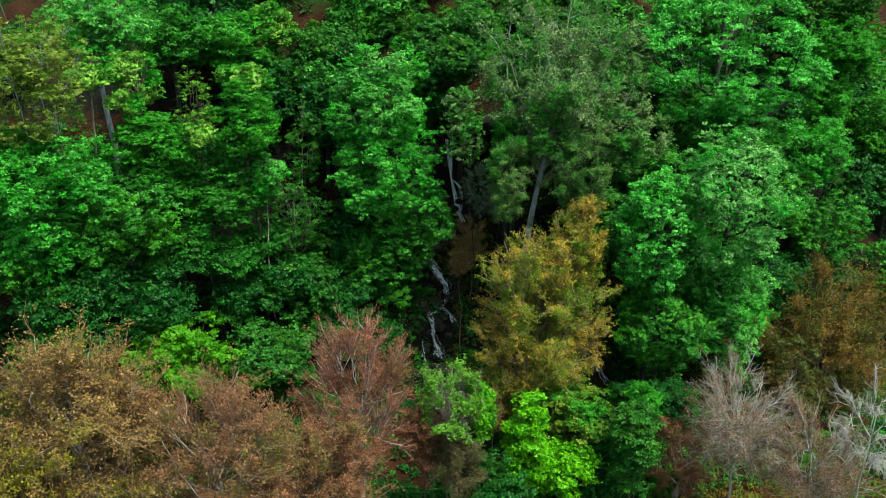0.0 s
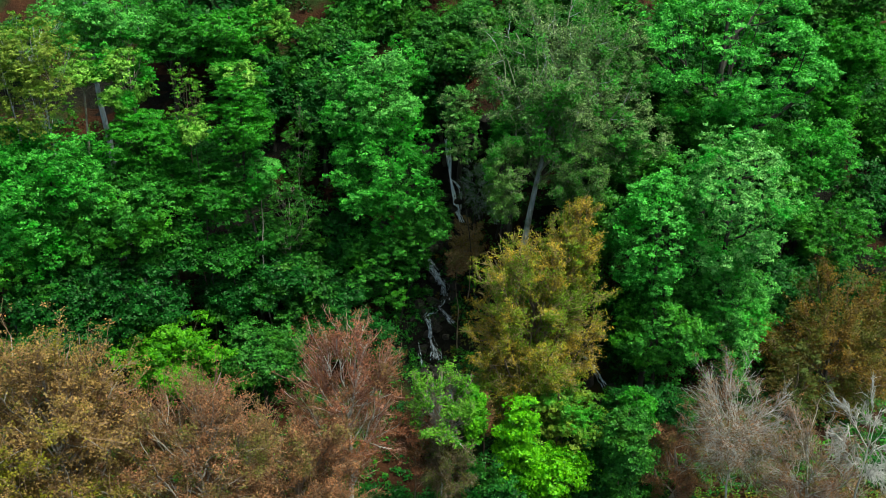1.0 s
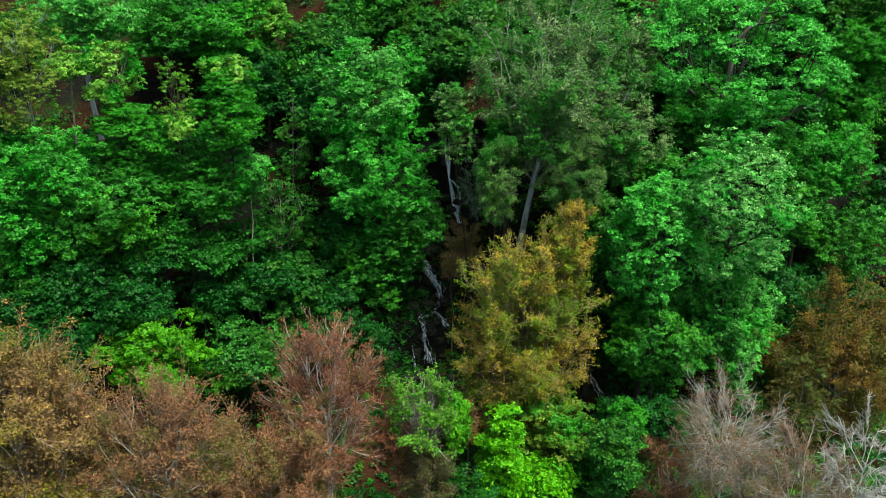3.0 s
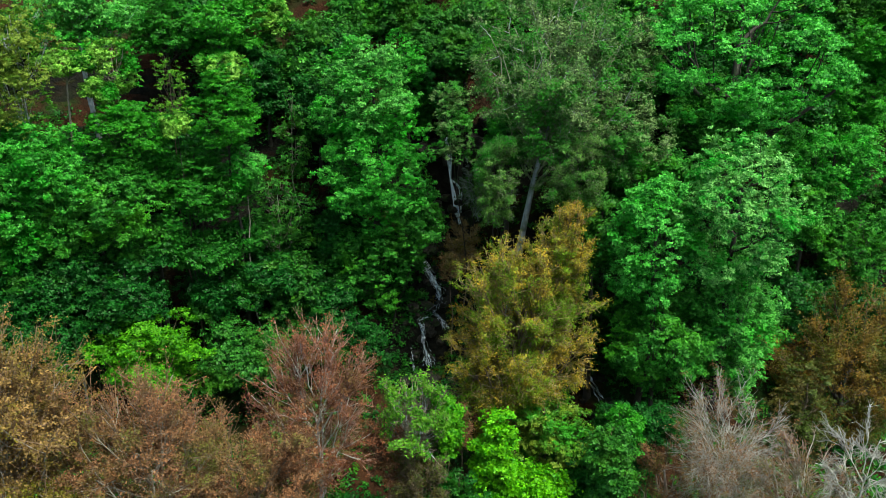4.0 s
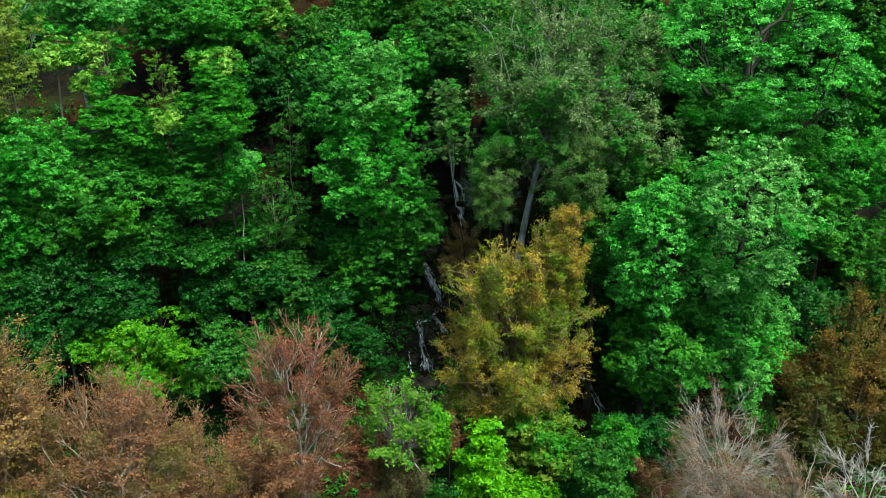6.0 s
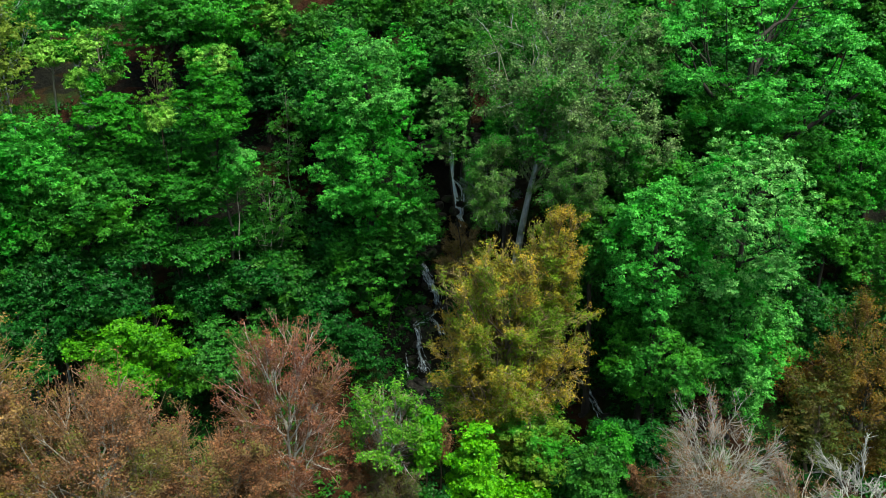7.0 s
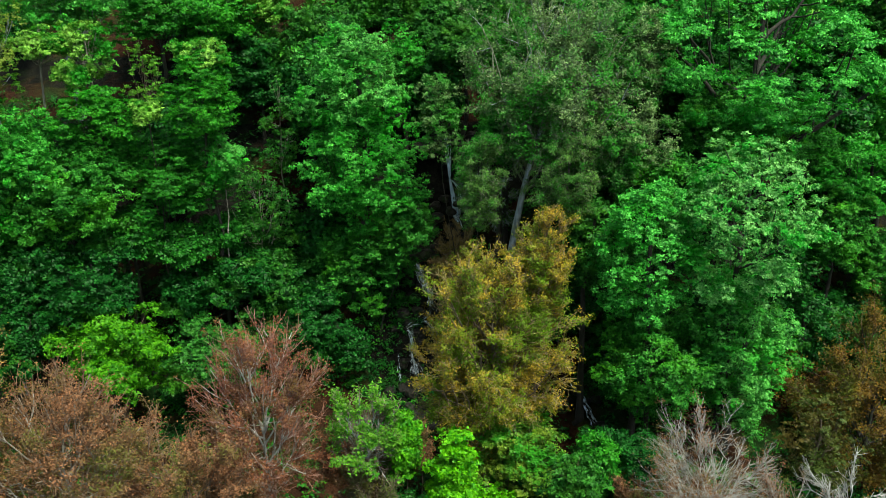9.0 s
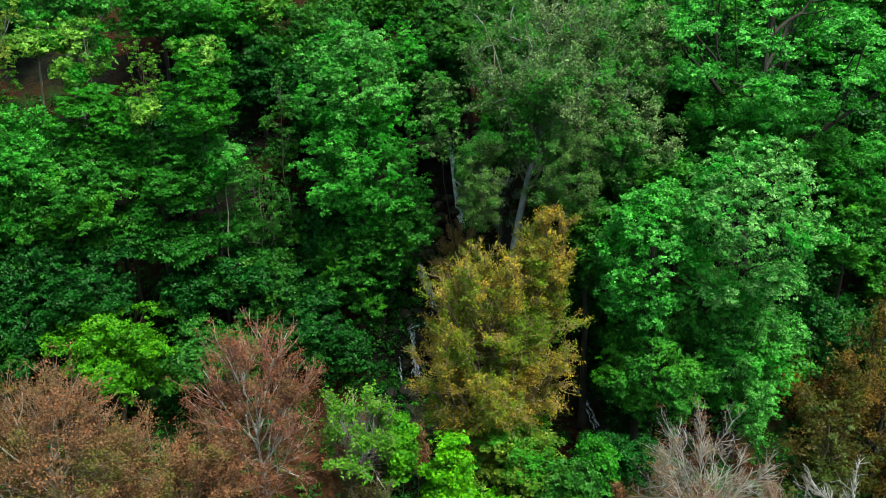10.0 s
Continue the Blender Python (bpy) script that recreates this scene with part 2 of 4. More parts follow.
def tubes(points, radii, sides):
    """Tapered tubes along many polylines at once: points (n, k, 3), radii (n, k)."""
    points, radii = np.asarray(points, float), np.asarray(radii, float)
    n, k, _ = points.shape
    way = unit(np.gradient(points, axis=1))
    side = unit(np.cross(way, np.where(np.abs(way[..., 2:3]) > 0.9, (1.0, 0.0, 0.0), (0.0, 0.0, 1.0))))
    up = np.cross(side, way)
    a = np.arange(sides) * 2 * np.pi / sides
    ring = side[:, :, None] * np.cos(a)[:, None] + up[:, :, None] * np.sin(a)[:, None]
    verts = points[:, :, None] + ring * radii[:, :, None, None]
    i, j, s = np.meshgrid(np.arange(n), np.arange(k - 1), np.arange(sides), indexing="ij")
    base = (i * k + j) * sides
    t = (s + 1) % sides
    quads = np.stack([base + s, base + t, base + sides + t, base + sides + s], -1).reshape(-1, 4)
    return verts.reshape(-1, 3), quads


def joined(pieces):
    verts, quads, at = [], [], 0
    for v, q in pieces:
        verts.append(v)
        quads.append(q + at)
        at += len(v)
    return np.concatenate(verts), np.concatenate(quads)


def leaves_mesh(name, at, normal, length, width, rng, mat):
    """One small pointed leaf for each point."""
    n = len(at)
    normal = unit(normal)
    way = unit(np.cross(normal, rng.normal(size=(n, 3))) + np.array((0, 0, -0.2)))
    side = np.cross(normal, way)
    ln = (length * rng.uniform(0.6, 1.3, n))[:, None]
    wd = (width * rng.uniform(0.7, 1.3, n))[:, None]
    verts = np.stack([at - way * ln * 0.4 - side * wd * 0.5, at - way * ln * 0.4 + side * wd * 0.5, at + way * ln * 0.6], 1)
    return mesh_from(name, verts.reshape(-1, 3), tris=np.arange(n * 3).reshape(-1, 3), mat=mat)


def trunk_line(base, top, rng, bend=0.35, k=9):
    s = np.linspace(0, 1, k)[:, None]
    line = base + (top - base) * s
    sway = np.cumsum(rng.normal(size=(k, 3)) * (bend, bend, 0), axis=0) * np.sin(np.pi * s)
    return line + sway


# ---- trees ----
def leafy_tree(name, centre, rx, rz, leaf, bark, label, seed, style="round", density=1.0, clump=1.0, leaf_size=0.21, group="", lean=(0, 0), trunk_r=None, limbs=6, mass=1.0, subs=6, per=9, limb_gain=1.0, top=1.0, branches=7, stem=None, cover=1.0, loose=1.0, inner=0.45, bare=0.35):
    """A tree in leaf: trunk down to the slope, limbs, and a crown of leaf clumps gathered in boughs, with gaps between them. top: how broad the crown still is above, 1 for an egg, less for a spire."""
    rng = np.random.default_rng(seed)
    c = np.array(centre, float)
    bx, by = c[0] - lean[0], c[1] - lean[1] + 0.3
    base = np.array((bx, by, float(ground_z(bx, by)) - 0.4))
    area = 12.57 * (((rx * rx) ** 1.6 + 2 * (rx * rz) ** 1.6) / 3) ** (1 / 1.6)
    # boughs: masses of different size that make the outline uneven
    bough_r = 0.36 * mass * (rx * rx * rz) ** (1 / 3)
    boughs = max(7, int(loose * area / (2.6 * bough_r * bough_r)))
    turn = np.arange(boughs) * 2.39996 + rng.uniform(0, 6.28) + rng.normal(size=boughs) * 0.35
    bz = np.clip(1 - 2 * (np.arange(boughs) + 0.5) / boughs + rng.normal(size=boughs) * 0.12, -0.95, 1)
    bd = np.stack([np.cos(turn) * np.sqrt(1 - bz * bz), np.sin(turn) * np.sqrt(1 - bz * bz), bz], 1)
    br = bough_r * rng.uniform(0.5, 1.3, boughs)
    shell = rng.uniform(inner, 1.02, boughs)
    bc = c + bd * shell[:, None] * (rx, rx, rz) - bd * br[:, None] * 0.5
    narrow = np.interp(bz, (-1, 0, 1), (0.9, 1.0, top))[:, None]
    bc[:, :2] = c[:2] + (bc[:, :2] - c[:2]) * narrow
    size = 0.62 * clump
    per_bough = np.maximum(4, (cover * br * br * 8.5 / (size * size * 3.1)).astype(int))
    own = np.repeat(np.arange(boughs), per_bough)
    count = len(own)
    d = unit(unit(rng.normal(size=(count, 3))) + 0.5 * bd[own] + (0, 0, 0.2))
    flat_b = 0.6 if style == "layered" else 0.9
    hub = bc[own] + d * (br[own] * rng.uniform(0.35, 1.22, count))[:, None] * (1, 1, flat_b)
    out = unit(d * (1, 1, 0.7) + 0.35 * bd[own] + (0, 0, 0.35))
    rc = size * rng.uniform(0.55, 1.35, count)[:, None, None]
    q = unit(unit(rng.normal(size=(count, subs, 3))) + 0.8 * out[:, None])
    flat = np.array((1.2, 1.2, 0.25)) if style == "layered" else np.array((1, 1, 0.7))
    sub = hub[:, None] + rc * q * flat * rng.uniform(0.5, 1.15, (count, subs, 1))
    if style == "layered":
        sub[..., 2] -= 0.3 * np.linalg.norm(q[..., :2], axis=-1) * rc[..., 0]
    keep = rng.uniform(size=(count, subs)) < min(1.0, density)
    sub, q = sub[keep], q[keep]
    spread = leaf_size * 0.64
    pts = sub[:, None] + rng.normal(size=(len(sub), per, 3)) * (spread, spread, spread * 0.5)
    nor = 0.62 * q[:, None] + (0, 0, 0.55) + 0.3 * rng.normal(size=(len(sub), 1, 3)) + 0.33 * rng.normal(size=(len(sub), per, 3))
    pts, nor = pts.reshape(-1, 3), nor.reshape(-1, 3)
    tree = tagged(new(name), label, "tree", group)
    tree.location = base
    peak = c + (0, 0, rz * 0.6)
    k = 10
    line = trunk_line(base, peak, rng, 0.16, k)
    if stem:
        p = np.array((tuple(base), *stem, tuple(peak)))
        line = np.stack([np.interp(np.linspace(base[2], peak[2], k), p[:, 2], p[:, a]) for a in range(3)], 1)
    r0 = trunk_r or (0.10 + 0.011 * (peak[2] - base[2]))
    rad = r0 * np.linspace(1, 0.25, k) ** 0.8
    rad[0] *= 1.35
    v, f = tubes(line[None], rad[None], 8)
    part("trunk", mesh_from("trunk", v - base, f, mat=BARK[bark], smooth=True), tree)
    # limbs, each with its branches to the clumps round it
    ends = hub[rng.choice(count, limbs, replace=False)]
    near = np.argmin(np.linalg.norm(hub[:, None] - ends[None], axis=2), axis=1)
    for i, e in enumerate(ends):
        reach = np.linalg.norm(e[:2] - c[:2])
        z0 = np.clip(e[2] - 0.8 * reach - 0.5, base[2] + bare * (peak[2] - base[2]), peak[2] - 0.5)
        s0 = np.interp(z0, line[:, 2], np.linspace(0, 1, k))
        start = np.array([np.interp(z0, line[:, 2], line[:, a]) for a in range(3)])
        s = np.linspace(0, 1, 7)[:, None]
        limb = start + (e - start) * s + np.array((0, 0, -0.10)) * (reach * np.sin(np.pi * s)) + rng.normal(size=(7, 3)) * 0.12 * np.sin(np.pi * s)
        lr = r0 * (1 - 0.7 * s0) * 0.5 * limb_gain
        v, f = tubes(limb[None], (lr * np.linspace(1, 0.25, 7))[None], 6)
        bough_ob = part("limb", mesh_from("limb", v - base, f, mat=BARK[bark], smooth=True), tree)
        mine = hub[np.flatnonzero(near == i)[:branches]]
        if len(mine):
            a = rng.uniform(0.2, 0.85, len(mine))
            st = np.stack([np.interp(a, np.linspace(0, 1, 7), limb[:, ax]) for ax in range(3)], 1)
            ss = np.linspace(0, 1, 5)[None, :, None]
            gap = np.linalg.norm(mine - st, axis=1)[:, None, None]
            bough = st[:, None] + (mine - st)[:, None] * ss + rng.normal(size=(len(mine), 5, 3)) * 0.10 * np.sin(np.pi * ss) - (0, 0, 0.14) * gap * np.sin(np.pi * ss)
            v, f = tubes(bough, np.maximum(np.linspace(0.38, 0.12, 5)[None] * lr, 0.012) * np.ones((len(mine), 1)), 4)
            tagged(part("spray", mesh_from("spray", v - base, f, mat=BARK[bark], smooth=True), bough_ob), kind="stuff")
    part("crown", leaves_mesh("crown", pts - base, nor, leaf_size, leaf_size * 0.85, rng, LEAF[leaf]), tree)
    return tree


def twiggy_tree(name, centre, rx, rz, leaf, bark, label, seed, leaf_count=9000, leaf_size=0.16, limbs=9, fork=0.0, children=(7, 6, 5), up=0.5, lean=(0, 0), trunk_r=0.26, twig=1.0, low=-0.55, spread=0.16, twig_bark=None, group="", fill=0.66, outer=0.0, fine=1.0, stem=None, bare=0.3, limb_bark=None):
    """A tree whose limbs fork into ever finer twigs, bare or with small leaves breaking. fork: where the limbs leave the stem, in half-heights from the crown's centre."""
    rng = np.random.default_rng(seed)
    c, rad3 = np.array(centre, float), np.array((rx, rx, rz), float)
    bx, by = c[0] - lean[0], c[1] - lean[1]
    base = np.array((bx, by, float(ground_z(bx, by)) - 0.4))
    stem_top = c + (0, 0, (fork + 0.25) * rz)
    line = trunk_line(base, stem_top, rng, 0.10, 9)
    if stem:
        p = np.array((tuple(base), *stem, tuple(stem_top)))
        line = np.stack([np.interp(np.linspace(base[2], stem_top[2], 9), p[:, 2], p[:, a]) for a in range(3)], 1)
    tree = tagged(new(name), label, "tree", group)
    tree.location = base
    v, f = tubes(line[None], (trunk_r * np.linspace(1.3, 0.25, 9))[None], 8)
    part("trunk", mesh_from("trunk", v - base, f, mat=BARK[bark], smooth=True), tree)
    # limbs reach for the crown's surface
    z = np.linspace(0.93, low, limbs)
    ang = np.arange(limbs) * 2.4 + rng.uniform(0, 6.28)
    flat = np.sqrt(1 - z * z)
    aim = c + np.stack([np.cos(ang) * flat, np.sin(ang) * flat, z], 1) * rad3 * rng.uniform(fill, 0.90, (limbs, 1))
    reach = np.linalg.norm(aim[:, :2] - c[:2], axis=1)
    z0 = np.clip(aim[:, 2] - 1.0 * reach - 0.25 * rz, base[2] + bare * (stem_top[2] - base[2]), stem_top[2] - 0.1)
    st = np.stack([np.interp(z0, line[:, 2], line[:, a]) for a in range(3)], 1)
    s6 = np.linspace(0, 1, 7)
    pts = st[:, None] + (aim - st)[:, None] * s6[None, :, None]
    pts[:, :, 2] -= 0.16 * reach[:, None] * np.sin(np.pi * s6)[None]
    pts += rng.normal(size=pts.shape) * (0.035 * np.linalg.norm(aim - st, axis=1))[:, None, None] * np.sin(np.pi * s6)[None, :, None]
    levels = [(pts, np.arange(limbs))]
    unit_len = (rx * rx * rz) ** (1 / 3)
    for depth, (m, share) in enumerate(zip(children, (0.42, 0.24, 0.15))):
        par_pts, own = levels[-1]
        n, kp, _ = par_pts.shape
        par = np.repeat(np.arange(n), m)
        a = rng.uniform(0.25 if depth == 0 else 0.1, 1.0, n * m)
        i0 = np.minimum((a * (kp - 1)).astype(int), kp - 2)
        fr = (a * (kp - 1) - i0)[:, None]
        st = par_pts[par, i0] * (1 - fr) + par_pts[par, i0 + 1] * fr
        along = unit(par_pts[par, i0 + 1] - par_pts[par, i0])
        away = unit((st - c) / rad3)
        way = unit(0.55 * along + 0.6 * away + 0.6 * rng.normal(size=(n * m, 3)) + (0, 0, up * 0.6))
        ln = fine * unit_len * share * rng.uniform(0.55, 1.25, n * m)
        k = (5, 3, 2)[depth]
        s = np.linspace(0, 1, k)
        p = st[:, None] + way[:, None] * (ln[:, None] * s)[:, :, None] + np.cumsum(rng.normal(size=(n * m, k, 3)) * 0.05, axis=1) * ln[:, None, None] * s[None, :, None]
        p[:, :, 2] += 0.25 * up * ln[:, None] * s[None] ** 2
        levels.append((p, own[par]))
    radii = (trunk_r * 0.29, trunk_r * 0.11, 0.026 * twig, 0.014 * twig, 0.007 * twig)
    for i in range(limbs):
        pieces = []
        for depth, (p, own) in enumerate(levels):
            mine = p[own == i]
            pieces.append(tubes(mine, np.linspace(radii[depth], radii[depth + 1] * 1.1, p.shape[1])[None] * np.ones((len(mine), 1)), (6, 3, 3, 3)[depth]))
        v, f = pieces[0]
        bough_ob = part("limb", mesh_from("limb", v - base, f, mat=BARK[limb_bark or bark], smooth=True), tree)
        v, f = joined(pieces[1:])
        spray = mesh_from("spray", v - base, f, mat=BARK[bark], smooth=True)
        spray.materials.append(BARK[twig_bark or bark])
        spray.polygons.foreach_set("material_index", (np.arange(len(f)) >= len(pieces[1][1])).astype(np.int32))
        tagged(part("spray", spray, bough_ob), kind="stuff")
    if leaf_count:
        p = np.concatenate([levels[-1][0].reshape(-1, 3), levels[-2][0][:, 1:].reshape(-1, 3)])
        p = p[np.linalg.norm((p - c) / rad3, axis=1) > outer]
        tuft = p[rng.integers(0, len(p), leaf_count // 10)]
        at = (tuft[:, None] + rng.normal(size=(len(tuft), 10, 3)) * (spread, spread, spread * 0.6)).reshape(-1, 3)
        nor = rng.normal(size=at.shape) * 0.5 + (0, 0, 0.6) + 0.3 * unit(at - c)
        part("foliage", leaves_mesh("foliage", at - base, nor, leaf_size, leaf_size * 0.8, rng, LEAF[leaf]), tree)
    return tree


# ---- ground ----
def build_ground():
    def steps(*runs):
        return np.unique(np.concatenate([np.arange(a, b, d) for a, b, d in runs]))
    xs = steps((-480, -60, 20), (-60, -12, 1.2), (-12, 16, 0.5), (16, 60, 1.2), (60, 481, 20))
    ys = steps((-480, -60, 20), (-60, -18, 1.5), (-18, 12, 0.4), (12, 60, 1.5), (60, 481, 15))
    gx, gy = np.meshgrid(xs, ys, indexing="ij")
    v = np.stack([gx, gy, ground_z(gx, gy)], -1).reshape(-1, 3)
    nx, ny = len(xs), len(ys)
    i, j = np.meshgrid(np.arange(nx - 1), np.arange(ny - 1), indexing="ij")
    b = (i * ny + j).ravel()
    q = np.stack([b, b + ny, b + ny + 1, b + 1], 1)
    me = mesh_from("ground", v, q, mat=SOIL, smooth=True)
    tagged(new("ground", me), "reddish brown forest soil on a steep ravine side", "ground", kind="structure")


build_ground()

# ---- the trees of the ravine, nearest row first ----
twiggy_tree("budding_tree", (-26.4, -37.7, 2.6), 5.3, 7.4, "tan", "pale", "tan budding tree with pale grey branches", 11, 64000, 0.13, limbs=34, fill=0.35, children=(6, 5, 4), low=-0.75, spread=0.18, trunk_r=0.26, twig_bark="rust")
twiggy_tree("budding_tree", (-29.5, -42.5, 0.0), 4.6, 5.0, "yolk", "brown", "yellow olive budding tree on the valley side", 12, 32000, 0.14, limbs=20, fill=0.4, children=(6, 5, 4), low=-0.7, twig_bark="rust")
twiggy_tree("budding_tree", (-19.6, -35.5, -0.9), 5.5, 5.4, "rust", "pale", "rust brown budding tree with pale forked limbs", 13, 50000, 0.12, limbs=32, fill=0.35, children=(6, 5, 4), low=-0.7, spread=0.18, fork=-0.3, trunk_r=0.26, twig_bark="rust")
twiggy_tree("budding_tree", (-13.7, -33.0, -5.2), 4.1, 4.9, "rust", "brown", "rust brown budding tree with fine twigs", 14, 36000, 0.12, limbs=22, fill=0.4, children=(6, 5, 4), low=-0.7, spread=0.18, twig_bark="rust")
twiggy_tree("budding_tree", (-10.6, -27.8, -3.2), 3.7, 7.0, "red", "silver", "half bare tree with reddish leaf buds", 15, 24000, 0.125, limbs=18, up=0.8, children=(7, 6, 4), fork=-0.4, low=-0.5, twig=0.85, trunk_r=0.24, twig_bark="red")
twiggy_tree("young_tree", (-4.0, -27.9, -4.8), 2.1, 3.8, "pear", "grey", "small yellow green tree with bare grey stems inside", 16, 10000, 0.15, limbs=18, children=(6, 5, 4), up=0.7, fork=-0.5, low=0.1, trunk_r=0.12, spread=0.14, twig_bark="rosy", outer=0.84)
leafy_tree("young_tree", (1.5, -28.0, -8.0), 1.8, 4.7, "lime", "brown", "bright lime green young tree", 17, "layered", clump=0.7, subs=7, top=0.35, mass=0.8)
leafy_tree("young_tree", (4.3, -28.3, -9.9), 2.2, 2.3, "lime", "brown", "low lime green sapling", 52, "layered", clump=0.7, subs=7, density=0.8)
twiggy_tree("golden_tree", (3.7, -21.0, -0.7), 5.7, 7.5, "gold", "brown", "golden olive budding beech with pale twigs", 18, 118000, 0.125, spread=0.15, limbs=56, children=(6, 6, 4), low=-0.9, trunk_r=0.3, twig=1.3, twig_bark="tan", fill=0.4, fine=0.72)
twiggy_tree("golden_tree", (6.6, -19.5, 4.1), 2.6, 4.1, "gold", "brown", "golden olive budding beech with an upright crown", 53, 32000, 0.125, spread=0.15, limbs=28, children=(6, 5, 4), low=-0.8, trunk_r=0.2, twig=1.2, twig_bark="tan", up=0.7, fill=0.4, fine=0.8)
leafy_tree("young_tree", (5.4, -23.6, -8.0), 3.4, 3.8, "olive_yellow", "brown", "low olive green tree under the golden beech", 54, "layered", clump=0.8, leaf_size=0.17, per=10)
leafy_tree("young_tree", (11.6, -22.6, -11.9), 2.8, 5.0, "deep", "brown", "small fresh green tree beside the stream", 19, clump=0.85, density=0.9)
twiggy_tree("budding_tree", (13.7, -27.4, -9.6), 2.4, 3.4, "rust", "rosy", "low rusty budding tree", 55, 9000, 0.13, limbs=8, twig_bark="rust")
twiggy_tree("bare_tree", (16.5, -31.1, -3.8), 4.2, 3.9, "rust", "silver", "bare grey tree with spreading pale limbs", 20, 24000, 0.08, limbs=32, fork=-0.75, children=(6, 6, 4), up=0.25, fine=0.95, twig=0.62, low=-0.8, trunk_r=0.11, twig_bark="ash", fill=0.4)
twiggy_tree("bare_tree", (21.7, -37.7, -0.6), 2.7, 3.2, None, "silver", "bare silver grey tree with curved twigs", 21, 0, limbs=10, fork=-0.6, children=(6, 6, 4), up=0.0, twig=0.95, low=-0.7, trunk_r=0.12, twig_bark="ash")
twiggy_tree("bare_tree", (20.0, -35.3, -4.6), 3.6, 2.9, "rust", "silver", "low bare tree with rosy grey twigs", 22, 14000, 0.09, limbs=20, fork=-0.5, children=(7, 6, 4), up=0.5, twig=0.8, trunk_r=0.16, low=-0.8, twig_bark="rosy")
twiggy_tree("budding_tree", (33.2, -14.0, -8.8), 6.0, 7.2, "umber", "dark", "orange brown budding tree", 23, 64000, 0.16, limbs=26, children=(5, 5, 3), low=-0.8, spread=0.25, twig_bark="rust")
leafy_tree("young_tree", (27.4, -18.7, -10.7), 2.9, 5.6, "drab", "brown", "olive brown leafy tree", 24, density=0.6, leaf_size=0.16)
leafy_tree("young_tree", (-25.0, -18.1, -4.5), 4.3, 3.8, "spring", "brown", "spring green rounded young tree", 25, "layered", subs=7)
leafy_tree("young_tree", (-18.1, -16.4, -6.0), 3.4, 3.9, "mid", "dark", "fresh green young tree", 26, "layered")
leafy_tree("young_tree", (-34.5, -18.0, -4.4), 3.2, 3.6, "green", "dark", "green low tree under the large broadleaf tree", 56)
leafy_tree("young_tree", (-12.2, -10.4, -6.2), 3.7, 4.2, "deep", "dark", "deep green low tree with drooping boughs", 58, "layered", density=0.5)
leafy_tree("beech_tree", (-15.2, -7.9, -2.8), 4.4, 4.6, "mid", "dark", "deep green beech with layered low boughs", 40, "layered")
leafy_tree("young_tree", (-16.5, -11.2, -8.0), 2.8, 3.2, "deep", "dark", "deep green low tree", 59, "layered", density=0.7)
twiggy_tree("alder_tree", (8.2, -6.5, 15.6), 9.2, 7.2, "grey_olive", "grey", "tall grey olive tree with a leaning pale trunk", 42, 82000, 0.175, limbs=50, children=(6, 6, 5), up=0.15, low=-0.3, spread=0.19, lean=(4.2, 1.5), trunk_r=0.34, twig=0.65, twig_bark="lichen", fill=0.35, fine=0.55, bare=0.62, fork=-0.1,
            limb_bark="lichen", stem=((4.77, -10.50, 0.77), (5.17, -10.50, 3.81), (5.80, -10.50, 7.61), (6.54, -10.50, 10.97), (7.29, -10.00, 13.11)))
twiggy_tree("alder_tree", (13.0, -11.5, 11.3), 3.7, 3.7, "grey_olive", "dark", "grey olive alder with a rounded crown", 60, 32000, 0.17, limbs=26, children=(6, 5, 4), up=0.2, low=-0.8, spread=0.15, trunk_r=0.12, twig=0.65, twig_bark="lichen", fill=0.4, fine=0.65)
twiggy_tree("alder_tree", (14.1, -6.5, 15.9), 2.4, 3.7, "grey_olive", "dark", "grey olive alder crown behind the leaning one", 88, 18000, 0.17, limbs=20, children=(6, 5, 4), up=0.2, low=-0.8, spread=0.15, trunk_r=0.12, twig=0.65, twig_bark="lichen", fill=0.4, fine=0.65)
twiggy_tree("shrub", (-4.0, -27.2, -6.8), 1.8, 2.2, "drab", "brown", "dark tangle of half bare twigs under the young tree", 174, 9000, 0.1, limbs=18, children=(6, 5, 4), up=0.3, low=-0.7, spread=0.12, trunk_r=0.06, twig_bark="brown", fill=0.4)
twiggy_tree("shrub", (-3.6, -29.3, -7.9), 2.4, 1.8, "drab", "brown", "dark tangle of half bare twigs on the valley side", 176, 9000, 0.1, limbs=18, children=(6, 5, 4), up=0.3, low=-0.7, spread=0.12, trunk_r=0.06, twig_bark="brown", fill=0.4)
twiggy_tree("shrub", (-6.2, -27.6, -6.2), 1.6, 2.6, "red", "brown", "dark red budding shrub beside the half bare tree", 177, 9000, 0.11, limbs=18, children=(6, 5, 4), up=0.5, low=-0.8, spread=0.13, trunk_r=0.06, twig_bark="rust", fill=0.4)
twiggy_tree("shrub", (0.3, -6.0, -0.0), 1.7, 1.6, "tan", "brown", "half bare tan shrub below the waterfall", 167, 5000, 0.1, limbs=16, children=(6, 5, 4), up=0.6, low=-0.6, spread=0.12, trunk_r=0.05, twig_bark="tan", fill=0.4)
twiggy_tree("shrub", (-0.8, -8.0, -1.4), 1.1, 1.3, "rust", "brown", "rust brown shrub beside the cascade", 168, 3000, 0.1, limbs=12, children=(6, 5, 4), up=0.6, low=-0.6, spread=0.12, trunk_r=0.05, twig_bark="tan", fill=0.4)
